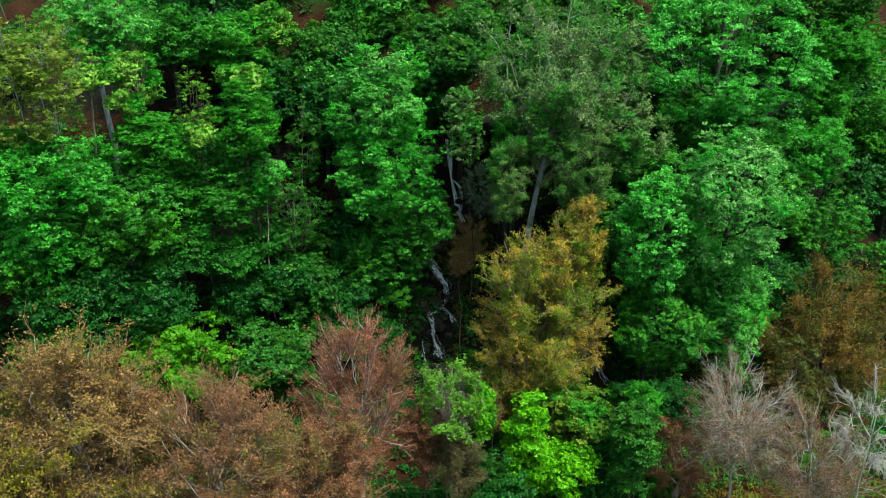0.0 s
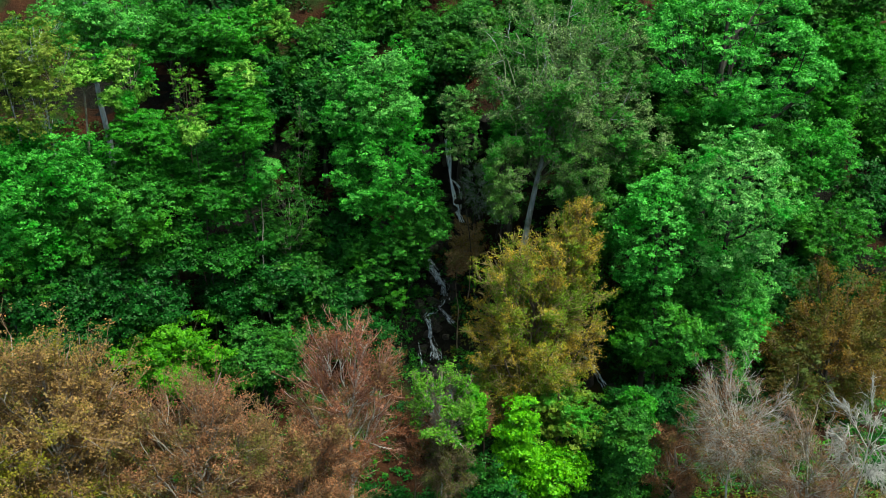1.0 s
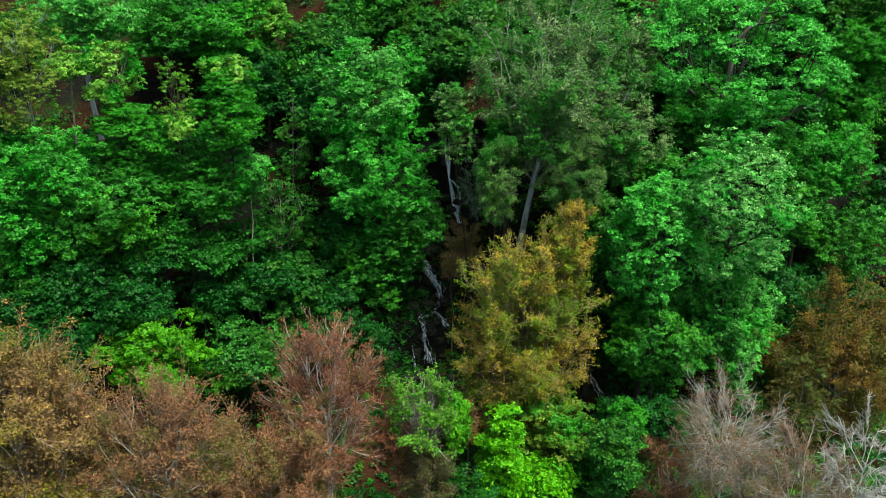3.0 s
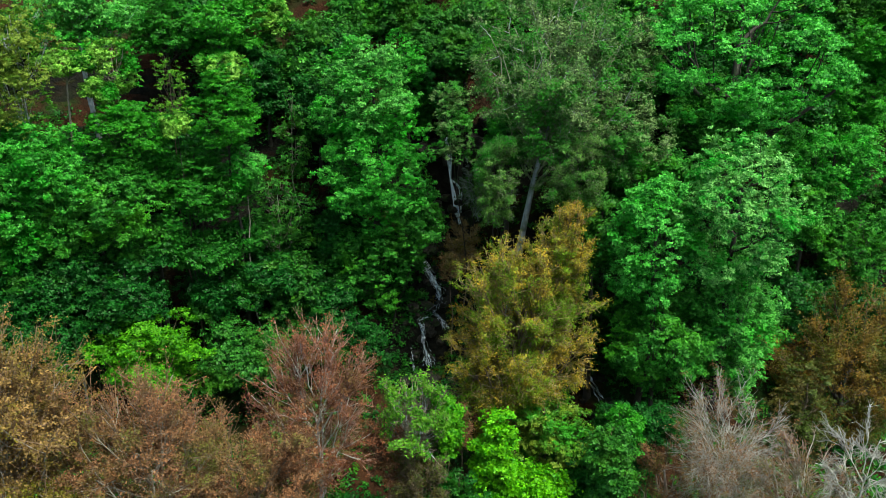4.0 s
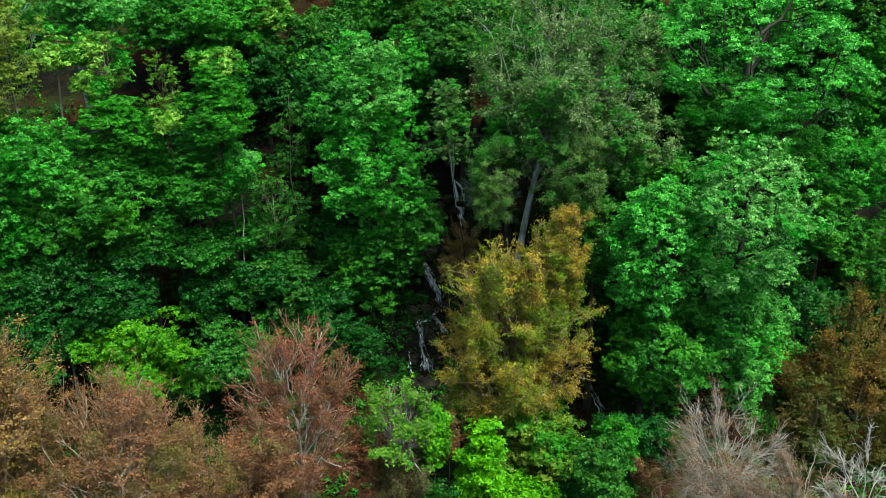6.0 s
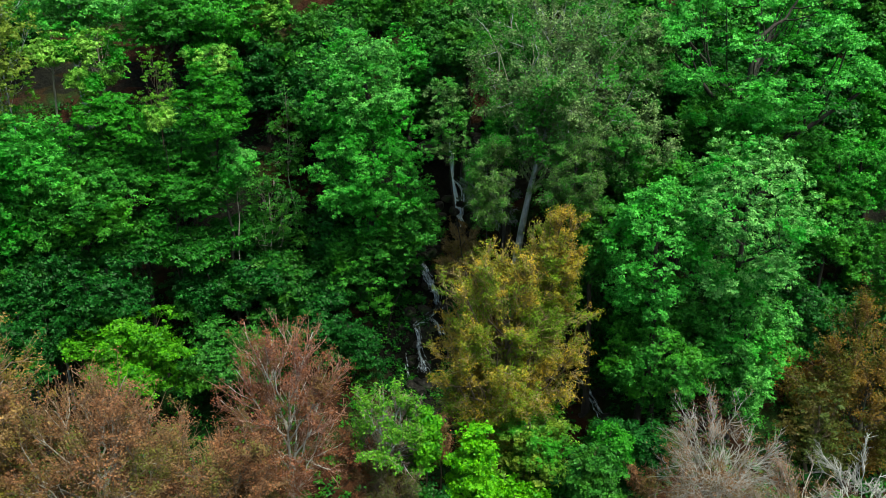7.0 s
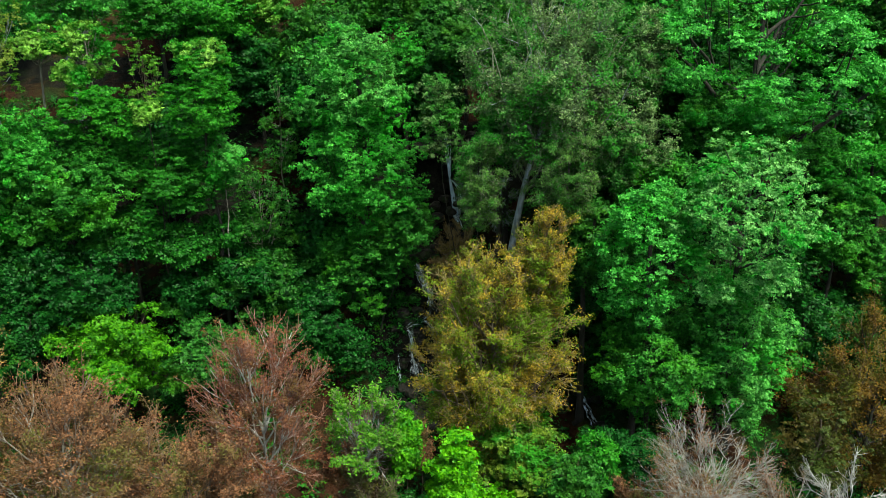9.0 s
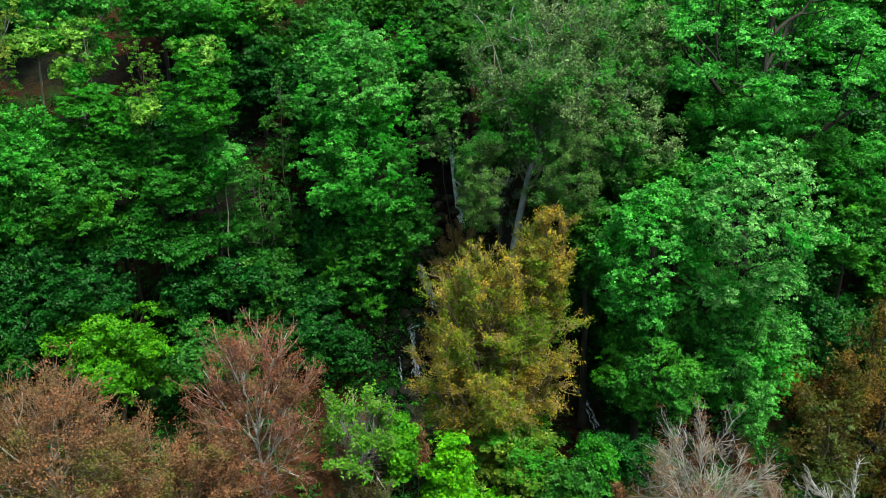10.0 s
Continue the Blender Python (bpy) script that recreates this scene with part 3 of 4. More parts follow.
twiggy_tree("young_tree", (2.3, -13.0, 9.0), 1.9, 4.8, "moss", "dark", "thin olive tree hung with twigs by the waterfall", 43, 26000, 0.11, limbs=22, children=(6, 5, 4), up=-0.2, low=-0.85, spread=0.13, trunk_r=0.07, twig=0.7, twig_bark="lichen", fill=0.4, fine=0.75)
twiggy_tree("young_tree", (8.7, -13.6, 8.7), 2.5, 4.1, "moss", "dark", "thin mossy olive tree beside the alder", 66, 30000, 0.11, limbs=24, children=(6, 5, 4), up=-0.1, low=-0.85, spread=0.13, trunk_r=0.07, twig=0.7, twig_bark="lichen", fill=0.4, fine=0.75)
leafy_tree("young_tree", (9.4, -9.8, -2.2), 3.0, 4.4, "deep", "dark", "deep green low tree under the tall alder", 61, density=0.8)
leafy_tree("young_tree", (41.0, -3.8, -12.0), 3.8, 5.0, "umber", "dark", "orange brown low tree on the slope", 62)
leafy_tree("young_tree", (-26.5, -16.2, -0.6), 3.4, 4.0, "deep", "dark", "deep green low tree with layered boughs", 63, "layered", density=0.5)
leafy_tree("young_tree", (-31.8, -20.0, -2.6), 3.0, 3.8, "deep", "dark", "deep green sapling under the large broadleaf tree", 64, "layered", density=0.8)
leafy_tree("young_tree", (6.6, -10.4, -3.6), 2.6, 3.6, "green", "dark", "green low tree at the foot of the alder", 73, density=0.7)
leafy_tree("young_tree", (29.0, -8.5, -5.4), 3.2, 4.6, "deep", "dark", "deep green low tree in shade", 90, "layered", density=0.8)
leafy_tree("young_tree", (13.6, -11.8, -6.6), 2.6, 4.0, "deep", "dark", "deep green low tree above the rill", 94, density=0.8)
twiggy_tree("shrub", (-0.0, -4.5, -2.8), 1.3, 1.7, "tan", "pale", "half bare tan shrub beside the cascade", 102, 3500, 0.1, limbs=12, trunk_r=0.1, children=(6, 5, 4), up=0.8, twig_bark='rust')
twiggy_tree("shrub", (1.4, -2.5, 4.0), 1.4, 2.6, "moss", "dark", "half bare grey shrub hanging beside the waterfall", 103, 3500, 0.1, limbs=12, trunk_r=0.1, children=(6, 5, 4), up=-0.1, twig_bark="grey")
twiggy_tree("shrub", (3.5, -2.8, 3.1), 1.5, 2.6, "moss", "dark", "half bare grey shrub under the alder", 104, 3500, 0.1, limbs=12, trunk_r=0.1, children=(6, 5, 4), up=-0.1, twig_bark="grey")
leafy_tree("sapling", (-1.9, -26.7, -5.4), 1.1, 2.7, "spring", "brown", "narrow spring green sapling", 106, "layered", clump=0.6, subs=7, top=0.4, trunk_r=0.07)
twiggy_tree("shrub", (-0.8, -26.0, -6.4), 0.9, 3.1, "rust", "brown", "upright rust brown shrub", 107, 5000, 0.1, limbs=12, trunk_r=0.08, children=(5, 5, 4), up=0.9, twig_bark="rust", fill=0.4)
leafy_tree("sapling", (-0.7, -29.7, -11.0), 2.7, 3.9, "deep", "brown", "green sapling at the foot of the lime green tree", 110, "layered", clump=0.75, leaf_size=0.18, trunk_r=0.08, top=0.5)
leafy_tree("sapling", (9.3, -29.3, -7.8), 1.5, 5.4, "mid", "brown", "narrow spring green sapling beside the bare trees", 111, "layered", clump=0.75, leaf_size=0.18, trunk_r=0.08, top=0.5)
leafy_tree("sapling", (7.2, -26.0, -11.2), 2.2, 3.4, "deep", "brown", "low mid green sapling on the valley side", 112, "layered", clump=0.75, leaf_size=0.18, trunk_r=0.08, top=0.5)
leafy_tree("young_tree", (-9.0, -10.2, -7.9), 2.7, 3.4, "deep", "dark", "deep green low tree beside the cascade", 57, "layered", density=0.5, trunk_r=0.12)

leafy_tree("young_tree", (-31.7, -15.5, 17.9), 2.6, 5.4, "straw", "grey", "olive yellow thinly leaved tree", 34, density=0.6, leaf_size=0.13, per=12, subs=8, loose=0.8, trunk_r=0.1)
leafy_tree("young_tree", (-34.8, -15.0, 18.2), 2.9, 5.5, "straw", "grey", "olive yellow thinly leaved tree on the slope", 180, density=0.6, leaf_size=0.15, per=10, subs=7, loose=0.8, trunk_r=0.1)
leafy_tree("broadleaf_tree", (-36.6, -15.5, 10.5), 4.2, 4.2, "bluish", "dark", "large fresh green broadleaf tree on the slope", 181, trunk_r=0.17, mass=0.8, cover=0.8, clump=0.8, leaf_size=0.17, per=10)
leafy_tree("broadleaf_tree", (-37.2, -16.5, 4.6), 3.9, 3.1, "green", "dark", "green broadleaf tree at the foot of the slope", 182, trunk_r=0.15, mass=0.8, cover=0.8, clump=0.8, leaf_size=0.17, per=10)
leafy_tree("broadleaf_tree", (-30.5, -6.5, 20.0), 4.4, 3.0, "pale", "grey", "pale green broadleaf tree", 33, mass=0.8, clump=0.8, leaf_size=0.17, per=10)
leafy_tree("young_tree", (-29.9, -11.5, 17.4), 2.2, 1.2, "yellow", "pale", "slender yellow green tree with a pale trunk", 31, "layered", clump=0.75, leaf_size=0.17, loose=0.8, trunk_r=0.17)
leafy_tree("young_tree", (-26.8, -11.0, 16.7), 1.8, 2.0, "yellow", "pale", "slender yellow green tree with sparse leaf clumps", 32, clump=0.6, leaf_size=0.17, loose=0.6, trunk_r=0.12, inner=0.7)
leafy_tree("sapling", (-27.5, -12.5, 15.1), 1.3, 0.9, "yellow", "pale", "slender pale stemmed sapling with yellow green leaves", 80, clump=0.5, leaf_size=0.16, loose=0.6, trunk_r=0.09, limbs=5)
leafy_tree("sapling", (-22.6, -11.0, 14.5), 1.7, 3.0, "pear", "brown", "thin sapling with sparse yellow green leaf clumps", 83, clump=0.45, leaf_size=0.13, loose=0.5, cover=0.4, density=0.5, trunk_r=0.07, limbs=6, inner=0.6)
leafy_tree("sapling", (-22.2, -12.5, 12.6), 1.1, 0.8, "yellow", "dark", "slender dark stemmed sapling with yellow green leaves", 81, clump=0.5, leaf_size=0.17, loose=0.7, trunk_r=0.07, limbs=5)
leafy_tree("sapling", (-19.0, -9.5, 16.4), 2.0, 0.8, "yellow", "dark", "sunlit yellow green treetop", 86, clump=0.45, leaf_size=0.16, trunk_r=0.06, limbs=5, cover=0.6, loose=0.6, inner=0.7)
leafy_tree("beech_tree", (-26.1, -12.5, 12.1), 2.8, 3.0, "grass", "dark", "fresh green beech with feathery layered boughs", 28, "layered", top=0.7, trunk_r=0.17, mass=0.8, clump=0.9, leaf_size=0.13, per=13, subs=8)
leafy_tree("beech_tree", (-18.5, -10.5, 13.2), 2.8, 4.0, "grass", "dark", "fresh green beech with a narrow feathery crown", 29, "layered", top=0.6, trunk_r=0.17, mass=0.8, clump=0.9, leaf_size=0.13, per=13, subs=8)
leafy_tree("beech_tree", (-21.6, -10.5, 7.0), 3.9, 4.5, "beech", "dark", "green beech with drooping layered boughs", 30, "layered", trunk_r=0.17, mass=0.75, loose=0.9, clump=0.9, leaf_size=0.13, per=13, subs=8)
leafy_tree("beech_tree", (-26.3, -12.0, 8.7), 3.3, 2.7, "beech", "dark", "green beech with low feathery boughs", 123, "layered", trunk_r=0.15, mass=0.75, clump=0.9, leaf_size=0.13, per=13, subs=8)
leafy_tree("broadleaf_tree", (-32.8, -15.5, 9.8), 5.2, 4.0, "bluish", "dark", "large fresh green broadleaf tree", 27, trunk_r=0.17, mass=0.8, cover=0.9, clump=0.8, leaf_size=0.17, per=10)
leafy_tree("broadleaf_tree", (-27.9, -14.5, 7.1), 3.9, 3.4, "green", "dark", "fresh green broadleaf tree with tufted clumps", 124, trunk_r=0.17, mass=0.8, cover=0.9, clump=0.8, leaf_size=0.17, per=10)
leafy_tree("broadleaf_tree", (-34.1, -16.5, 5.5), 3.6, 2.9, "bluish", "dark", "green broadleaf tree low on the slope", 125, trunk_r=0.15, mass=0.8, clump=0.8, leaf_size=0.17, per=10)
leafy_tree("broadleaf_tree", (-30.5, -15.5, 5.5), 3.3, 2.9, "green", "dark", "green broadleaf tree with low boughs", 126, trunk_r=0.15, mass=0.8, clump=0.8, leaf_size=0.17, per=10)
leafy_tree("broadleaf_tree", (-26.4, 2.0, 18.0), 4.9, 3.4, "beech", "dark", "fresh green broadleaf tree high on the slope", 35, "layered", clump=1.0, leaf_size=0.18, per=10)
leafy_tree("broadleaf_tree", (-20.7, 1.0, 17.7), 3.5, 3.2, "grass", "dark", "yellow green broadleaf tree high on the slope", 36, "layered", clump=1.0, leaf_size=0.18, per=10)
leafy_tree("young_tree", (-17.2, 3.0, 18.6), 2.3, 2.1, "yellow", "dark", "yellow green young tree high on the slope", 87, clump=0.5, leaf_size=0.17, cover=0.7, density=0.8)
leafy_tree("broadleaf_tree", (-15.0, 3.0, 14.9), 3.2, 4.2, "mid", "dark", "green broadleaf tree above the cliff", 37, clump=0.7, leaf_size=0.18, cover=0.7, loose=0.8)
leafy_tree("sapling", (-17.7, -10.0, 8.0), 1.7, 2.1, "pale", "pale", "slender green sapling with a grey stem", 84, clump=0.5, leaf_size=0.17, cover=0.7, loose=0.7, trunk_r=0.08, limbs=5)
leafy_tree("young_tree", (-15.7, -8.0, 3.9), 2.7, 3.6, "mid", "pale", "thin dark green understorey tree with grey stems", 41, clump=0.5, leaf_size=0.14, cover=0.35, density=0.5, loose=0.8, trunk_r=0.08, limbs=9, branches=4)
leafy_tree("sapling", (-14.6, -4.0, 8.6), 1.8, 4.7, "mid", "pale", "slender sapling in the shade with a grey stem", 97, clump=0.5, leaf_size=0.15, cover=0.35, density=0.5, loose=0.7, trunk_r=0.07, limbs=5)
leafy_tree("broadleaf_tree", (-8.1, -6.0, 13.3), 4.4, 4.9, "pale", "dark", "pale green broadleaf tree beside the waterfall", 38, top=0.7, mass=0.7, cover=0.85, loose=0.9, inner=0.55, clump=0.8, leaf_size=0.17, per=10)
leafy_tree("broadleaf_tree", (-7.2, -6.5, 6.9), 5.4, 5.3, "bluish", "dark", "fresh green broadleaf tree with leaf clusters", 127, mass=0.7, cover=0.8, loose=0.85, inner=0.55, trunk_r=0.13, clump=0.8, leaf_size=0.17, per=10)
leafy_tree("broadleaf_tree", (-8.0, -6.5, -2.0), 4.3, 5.0, "green", "dark", "fresh green broadleaf tree beside the cascade", 39, trunk_r=0.14, mass=0.75, cover=0.85, loose=0.85, clump=0.8, leaf_size=0.17, per=10)
leafy_tree("young_tree", (-4.8, 0.5, 14.1), 2.3, 3.2, "bluish", "dark", "bluish green tree above the waterfall", 71, clump=0.6, leaf_size=0.18, cover=0.6, loose=0.8, density=0.8)
leafy_tree("young_tree", (-2.1, 5.0, 16.3), 3.2, 3.4, "mid", "dark", "deep green tree above the waterfall", 50, clump=0.6, leaf_size=0.18, cover=0.8, density=0.8)
leafy_tree("young_tree", (0.2, 0.0, 15.7), 2.5, 2.4, "mid", "dark", "fresh green tree behind the alder", 72, clump=0.6, leaf_size=0.17, density=0.8)
leafy_tree("young_tree", (4.2, -3.0, 16.2), 2.9, 2.0, "green", "dark", "green tree behind the alder crown", 128, clump=0.7, leaf_size=0.18, density=0.7)
leafy_tree("young_tree", (-0.9, -9.5, 11.8), 1.8, 4.0, "grey_olive", "dark", "thin grey olive tree hung over the waterfall", 65, clump=0.5, leaf_size=0.13, cover=0.55, density=0.7, loose=0.8, trunk_r=0.05, limbs=9, branches=6, inner=0.3, lean=(-2.2, -2.0))
leafy_tree("young_tree", (3.7, -8.6, 10.0), 2.1, 2.2, "beech", "dark", "green tree under the alder crown", 69, clump=0.6, leaf_size=0.16, density=0.8)
# fillers between the crowns; deep and shade leaves have the gaps' shade in their colour
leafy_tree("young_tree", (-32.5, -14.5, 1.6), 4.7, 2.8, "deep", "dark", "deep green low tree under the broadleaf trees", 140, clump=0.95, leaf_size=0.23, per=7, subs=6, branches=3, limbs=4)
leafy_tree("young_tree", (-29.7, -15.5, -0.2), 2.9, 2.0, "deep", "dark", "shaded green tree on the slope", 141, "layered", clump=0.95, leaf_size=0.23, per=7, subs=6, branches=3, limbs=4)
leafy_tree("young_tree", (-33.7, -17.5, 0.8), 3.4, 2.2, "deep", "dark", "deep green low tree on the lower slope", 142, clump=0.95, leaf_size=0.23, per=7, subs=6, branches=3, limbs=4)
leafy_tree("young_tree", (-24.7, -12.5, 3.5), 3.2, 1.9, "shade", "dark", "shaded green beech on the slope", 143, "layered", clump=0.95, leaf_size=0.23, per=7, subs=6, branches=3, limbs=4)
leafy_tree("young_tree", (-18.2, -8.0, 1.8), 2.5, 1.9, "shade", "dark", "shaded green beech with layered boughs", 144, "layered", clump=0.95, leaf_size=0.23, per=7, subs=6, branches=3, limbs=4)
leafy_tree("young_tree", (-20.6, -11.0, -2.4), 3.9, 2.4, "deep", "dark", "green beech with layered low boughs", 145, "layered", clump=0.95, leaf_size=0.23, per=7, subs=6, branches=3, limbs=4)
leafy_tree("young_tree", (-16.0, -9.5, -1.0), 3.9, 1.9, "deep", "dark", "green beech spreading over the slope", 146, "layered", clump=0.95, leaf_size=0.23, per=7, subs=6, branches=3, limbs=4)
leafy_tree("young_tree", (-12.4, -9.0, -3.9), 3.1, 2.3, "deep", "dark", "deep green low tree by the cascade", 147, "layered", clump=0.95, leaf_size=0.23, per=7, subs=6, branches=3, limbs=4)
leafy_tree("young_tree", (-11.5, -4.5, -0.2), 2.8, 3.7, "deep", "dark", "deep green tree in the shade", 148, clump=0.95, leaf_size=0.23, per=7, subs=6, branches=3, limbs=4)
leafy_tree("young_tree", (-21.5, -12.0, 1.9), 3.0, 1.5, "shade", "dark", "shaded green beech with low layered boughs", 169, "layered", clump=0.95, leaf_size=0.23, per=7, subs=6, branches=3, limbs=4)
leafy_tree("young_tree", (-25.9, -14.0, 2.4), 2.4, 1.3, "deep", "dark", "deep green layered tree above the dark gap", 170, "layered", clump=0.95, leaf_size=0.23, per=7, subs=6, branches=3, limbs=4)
leafy_tree("young_tree", (8.1, 8.0, 19.2), 4.0, 2.3, "mid", "dark", "mid green tree above the alder crown", 171, clump=0.95, leaf_size=0.23, per=7, subs=6, branches=3, limbs=4)
leafy_tree("young_tree", (14.0, 8.0, 19.2), 3.5, 2.5, "mid", "dark", "mid green tree high on the slope", 172, clump=0.95, leaf_size=0.23, per=7, subs=6, branches=3, limbs=4)
leafy_tree("young_tree", (-1.2, 0.5, 11.8), 2.1, 3.3, "deep", "dark", "deep green tree on the cliff above the waterfall", 175, clump=0.95, leaf_size=0.23, per=7, subs=6, branches=3, limbs=4)
leafy_tree("young_tree", (42.6, 8.0, 19.2), 4.5, 3.0, "mid", "dark", "mid green tree high above the maples", 183, clump=0.95, leaf_size=0.23, per=7, subs=6, branches=3, limbs=4)
leafy_tree("young_tree", (37.1, 9.0, 19.6), 3.7, 2.3, "mid", "dark", "mid green tree behind the broad maple", 184, clump=0.95, leaf_size=0.23, per=7, subs=6, branches=3, limbs=4)
leafy_tree("young_tree", (-6.3, 12.0, 18.9), 4.1, 2.2, "mid", "dark", "mid green tree over the head of the ravine", 185, clump=0.95, leaf_size=0.23, per=7, subs=6, branches=3, limbs=4)
leafy_tree("young_tree", (-17.5, 0.5, 12.6), 2.4, 3.3, "deep", "dark", "deep green tree between the beeches", 149, clump=0.95, leaf_size=0.23, per=7, subs=6, branches=3, limbs=4)
leafy_tree("young_tree", (-12.8, -1.0, 10.9), 2.6, 4.3, "deep", "dark", "deep green tree behind the pale tree", 150, clump=0.95, leaf_size=0.23, per=7, subs=6, branches=3, limbs=4)
leafy_tree("young_tree", (-12.0, 4.5, 15.9), 3.3, 2.8, "mid", "dark", "mid green tree high on the slope", 151, clump=0.95, leaf_size=0.23, per=7, subs=6, branches=3, limbs=4)
leafy_tree("young_tree", (-9.4, 8.5, 17.9), 3.5, 2.6, "green", "dark", "green tree at the head of the ravine", 152, clump=0.95, leaf_size=0.23, per=7, subs=6, branches=3, limbs=4)
leafy_tree("young_tree", (-5.9, 9.5, 17.5), 3.1, 3.0, "mid", "dark", "mid green tree at the head of the ravine", 153, clump=0.95, leaf_size=0.23, per=7, subs=6, branches=3, limbs=4)
leafy_tree("young_tree", (2.2, 7.0, 17.3), 4.2, 2.9, "mid", "dark", "mid green tree behind the alder crown", 154, clump=0.95, leaf_size=0.23, per=7, subs=6, branches=3, limbs=4)
leafy_tree("young_tree", (-24.0, -4.5, 8.5), 3.1, 3.2, "deep", "dark", "deep green tree behind the beeches", 155, clump=0.95, leaf_size=0.23, per=7, subs=6, branches=3, limbs=4)
leafy_tree("young_tree", (-3.6, 2.0, 10.1), 2.1, 3.3, "deep", "dark", "deep green tree on the cliff", 156, clump=0.95, leaf_size=0.23, per=7, subs=6, branches=3, limbs=4)
leafy_tree("young_tree", (12.4, -9.5, 5.7), 2.8, 3.5, "deep", "dark", "deep green tree below the alder", 157, clump=0.95, leaf_size=0.23, per=7, subs=6, branches=3, limbs=4)
leafy_tree("young_tree", (16.1, -11.5, 7.6), 2.8, 2.7, "green", "dark", "green tree between the alder and the maple", 158, clump=0.95, leaf_size=0.23, per=7, subs=6, branches=3, limbs=4)
leafy_tree("young_tree", (10.8, -14.0, 3.8), 1.9, 3.3, "mid", "dark", "green tree behind the golden beech", 159, clump=0.95, leaf_size=0.23, per=7, subs=6, branches=3, limbs=4)
leafy_tree("young_tree", (32.9, 2.0, 3.0), 3.1, 3.8, "deep", "dark", "deep green tree in the gap between the maples", 160, "layered", clump=0.95, leaf_size=0.23, per=7, subs=6, branches=3, limbs=4)
leafy_tree("young_tree", (21.0, 0.0, 11.6), 3.8, 4.5, "deep", "dark", "mid green tree behind the broad maple", 162, clump=0.95, leaf_size=0.23, per=7, subs=6, branches=3, limbs=4)
leafy_tree("young_tree", (-41.2, 5.0, 16.3), 2.4, 2.5, "deep", "dark", "deep green tree up the slope", 163, clump=0.95, leaf_size=0.23, per=7, subs=6, branches=3, limbs=4)
leafy_tree("young_tree", (-3.8, -7.5, 2.1), 2.2, 2.6, "green", "dark", "green tree overhanging the waterfall", 164, mass=0.75, cover=0.8, loose=0.9, trunk_r=0.08, lean=(2.5, 0), clump=0.8, leaf_size=0.17, per=10)
leafy_tree("sapling", (10.7, -27.0, -5.7), 1.2, 2.2, "grass", "brown", "fresh green sapling on the valley side", 165, "layered", clump=0.6, leaf_size=0.15, per=10, top=0.5, trunk_r=0.06)
leafy_tree("sapling", (13.7, -25.0, -6.5), 1.9, 1.8, "deep", "brown", "deep green shrub under the maple", 166, "layered", clump=0.8, leaf_size=0.18, trunk_r=0.06)
leafy_tree("maple_tree", (23.3, -4.6, 16.3), 8.7, 6.6, "fresh", "dark", "broad bright green maple with dark limbs", 45, "layered", clump=0.95, mass=0.48, leaf_size=0.2, per=11, limb_gain=2.3, limbs=12, cover=1.0, loose=0.5, inner=0.82, branches=2, trunk_r=0.42)
leafy_tree("maple_tree", (22.4, -6.0, 10.4), 4.6, 3.7, "green", "dark", "green maple under the broad maple", 129, clump=0.9, mass=0.7, leaf_size=0.18, per=10)
leafy_tree("maple_tree", (20.7, -16.2, 6.3), 5.3, 6.3, "cream", "dark", "large pale green maple full of leaf clumps", 44, mass=0.62, cover=0.85, loose=0.9, inner=0.68, branches=4, limb_gain=1.4, limbs=10, clump=0.85, leaf_size=0.17, per=11)
leafy_tree("maple_tree", (21.8, -16.4, -3.5), 3.4, 6.7, "pale", "dark", "pale green maple with a hanging skirt of leaves", 130, mass=0.7, clump=0.85, leaf_size=0.17, per=10)
leafy_tree("broadleaf_tree", (14.4, -16.8, 4.0), 4.0, 5.5, "fresh", "dark", "deep green broadleaf tree against the pale maple", 100, mass=0.62, cover=0.75, loose=0.85, inner=0.62, clump=0.8, leaf_size=0.17, per=10)
leafy_tree("broadleaf_tree", (15.5, -17.2, -4.0), 4.4, 5.3, "green", "dark", "deep green broadleaf tree with soft low boughs", 131, mass=0.7, cover=0.8, clump=0.8, leaf_size=0.17, per=10)
leafy_tree("broadleaf_tree", (34.2, -2.5, 5.6), 4.6, 3.9, "bluish", "dark", "bluish green broadleaf tree", 46, mass=0.7, cover=0.9, clump=0.8, leaf_size=0.17, per=10)
leafy_tree("broadleaf_tree", (37.2, -4.0, -1.5), 3.8, 4.0, "green", "pale", "green broadleaf tree with a pale trunk", 132, mass=0.7, cover=0.8, loose=0.9, clump=0.8, leaf_size=0.17, per=10)
leafy_tree("broadleaf_tree", (31.5, -4.5, 2.0), 3.2, 3.6, "green", "dark", "green broadleaf tree behind the pale maple", 133, mass=0.7, cover=0.8, loose=0.9, clump=0.8, leaf_size=0.17, per=10)
leafy_tree("broadleaf_tree", (38.1, 3.0, 10.1), 3.0, 3.4, "grass", "dark", "fresh green broadleaf tree far up the slope", 47, clump=0.8, leaf_size=0.17, per=10)
leafy_tree("broadleaf_tree", (41.0, 5.0, 14.7), 4.6, 3.8, "grass", "dark", "bright green broadleaf tree far up the slope", 134, clump=0.8, leaf_size=0.17, per=10)
leafy_tree("broadleaf_tree", (37.4, 7.0, 16.8), 2.4, 3.5, "mid", "dark", "shaded green broadleaf tree far up the slope", 135, clump=0.8, leaf_size=0.17, per=10)
leafy_tree("beech_tree", (16.3, 4.0, 16.5), 2.5, 5.4, "deep", "dark", "deep green layered beech in shade", 48, "layered")
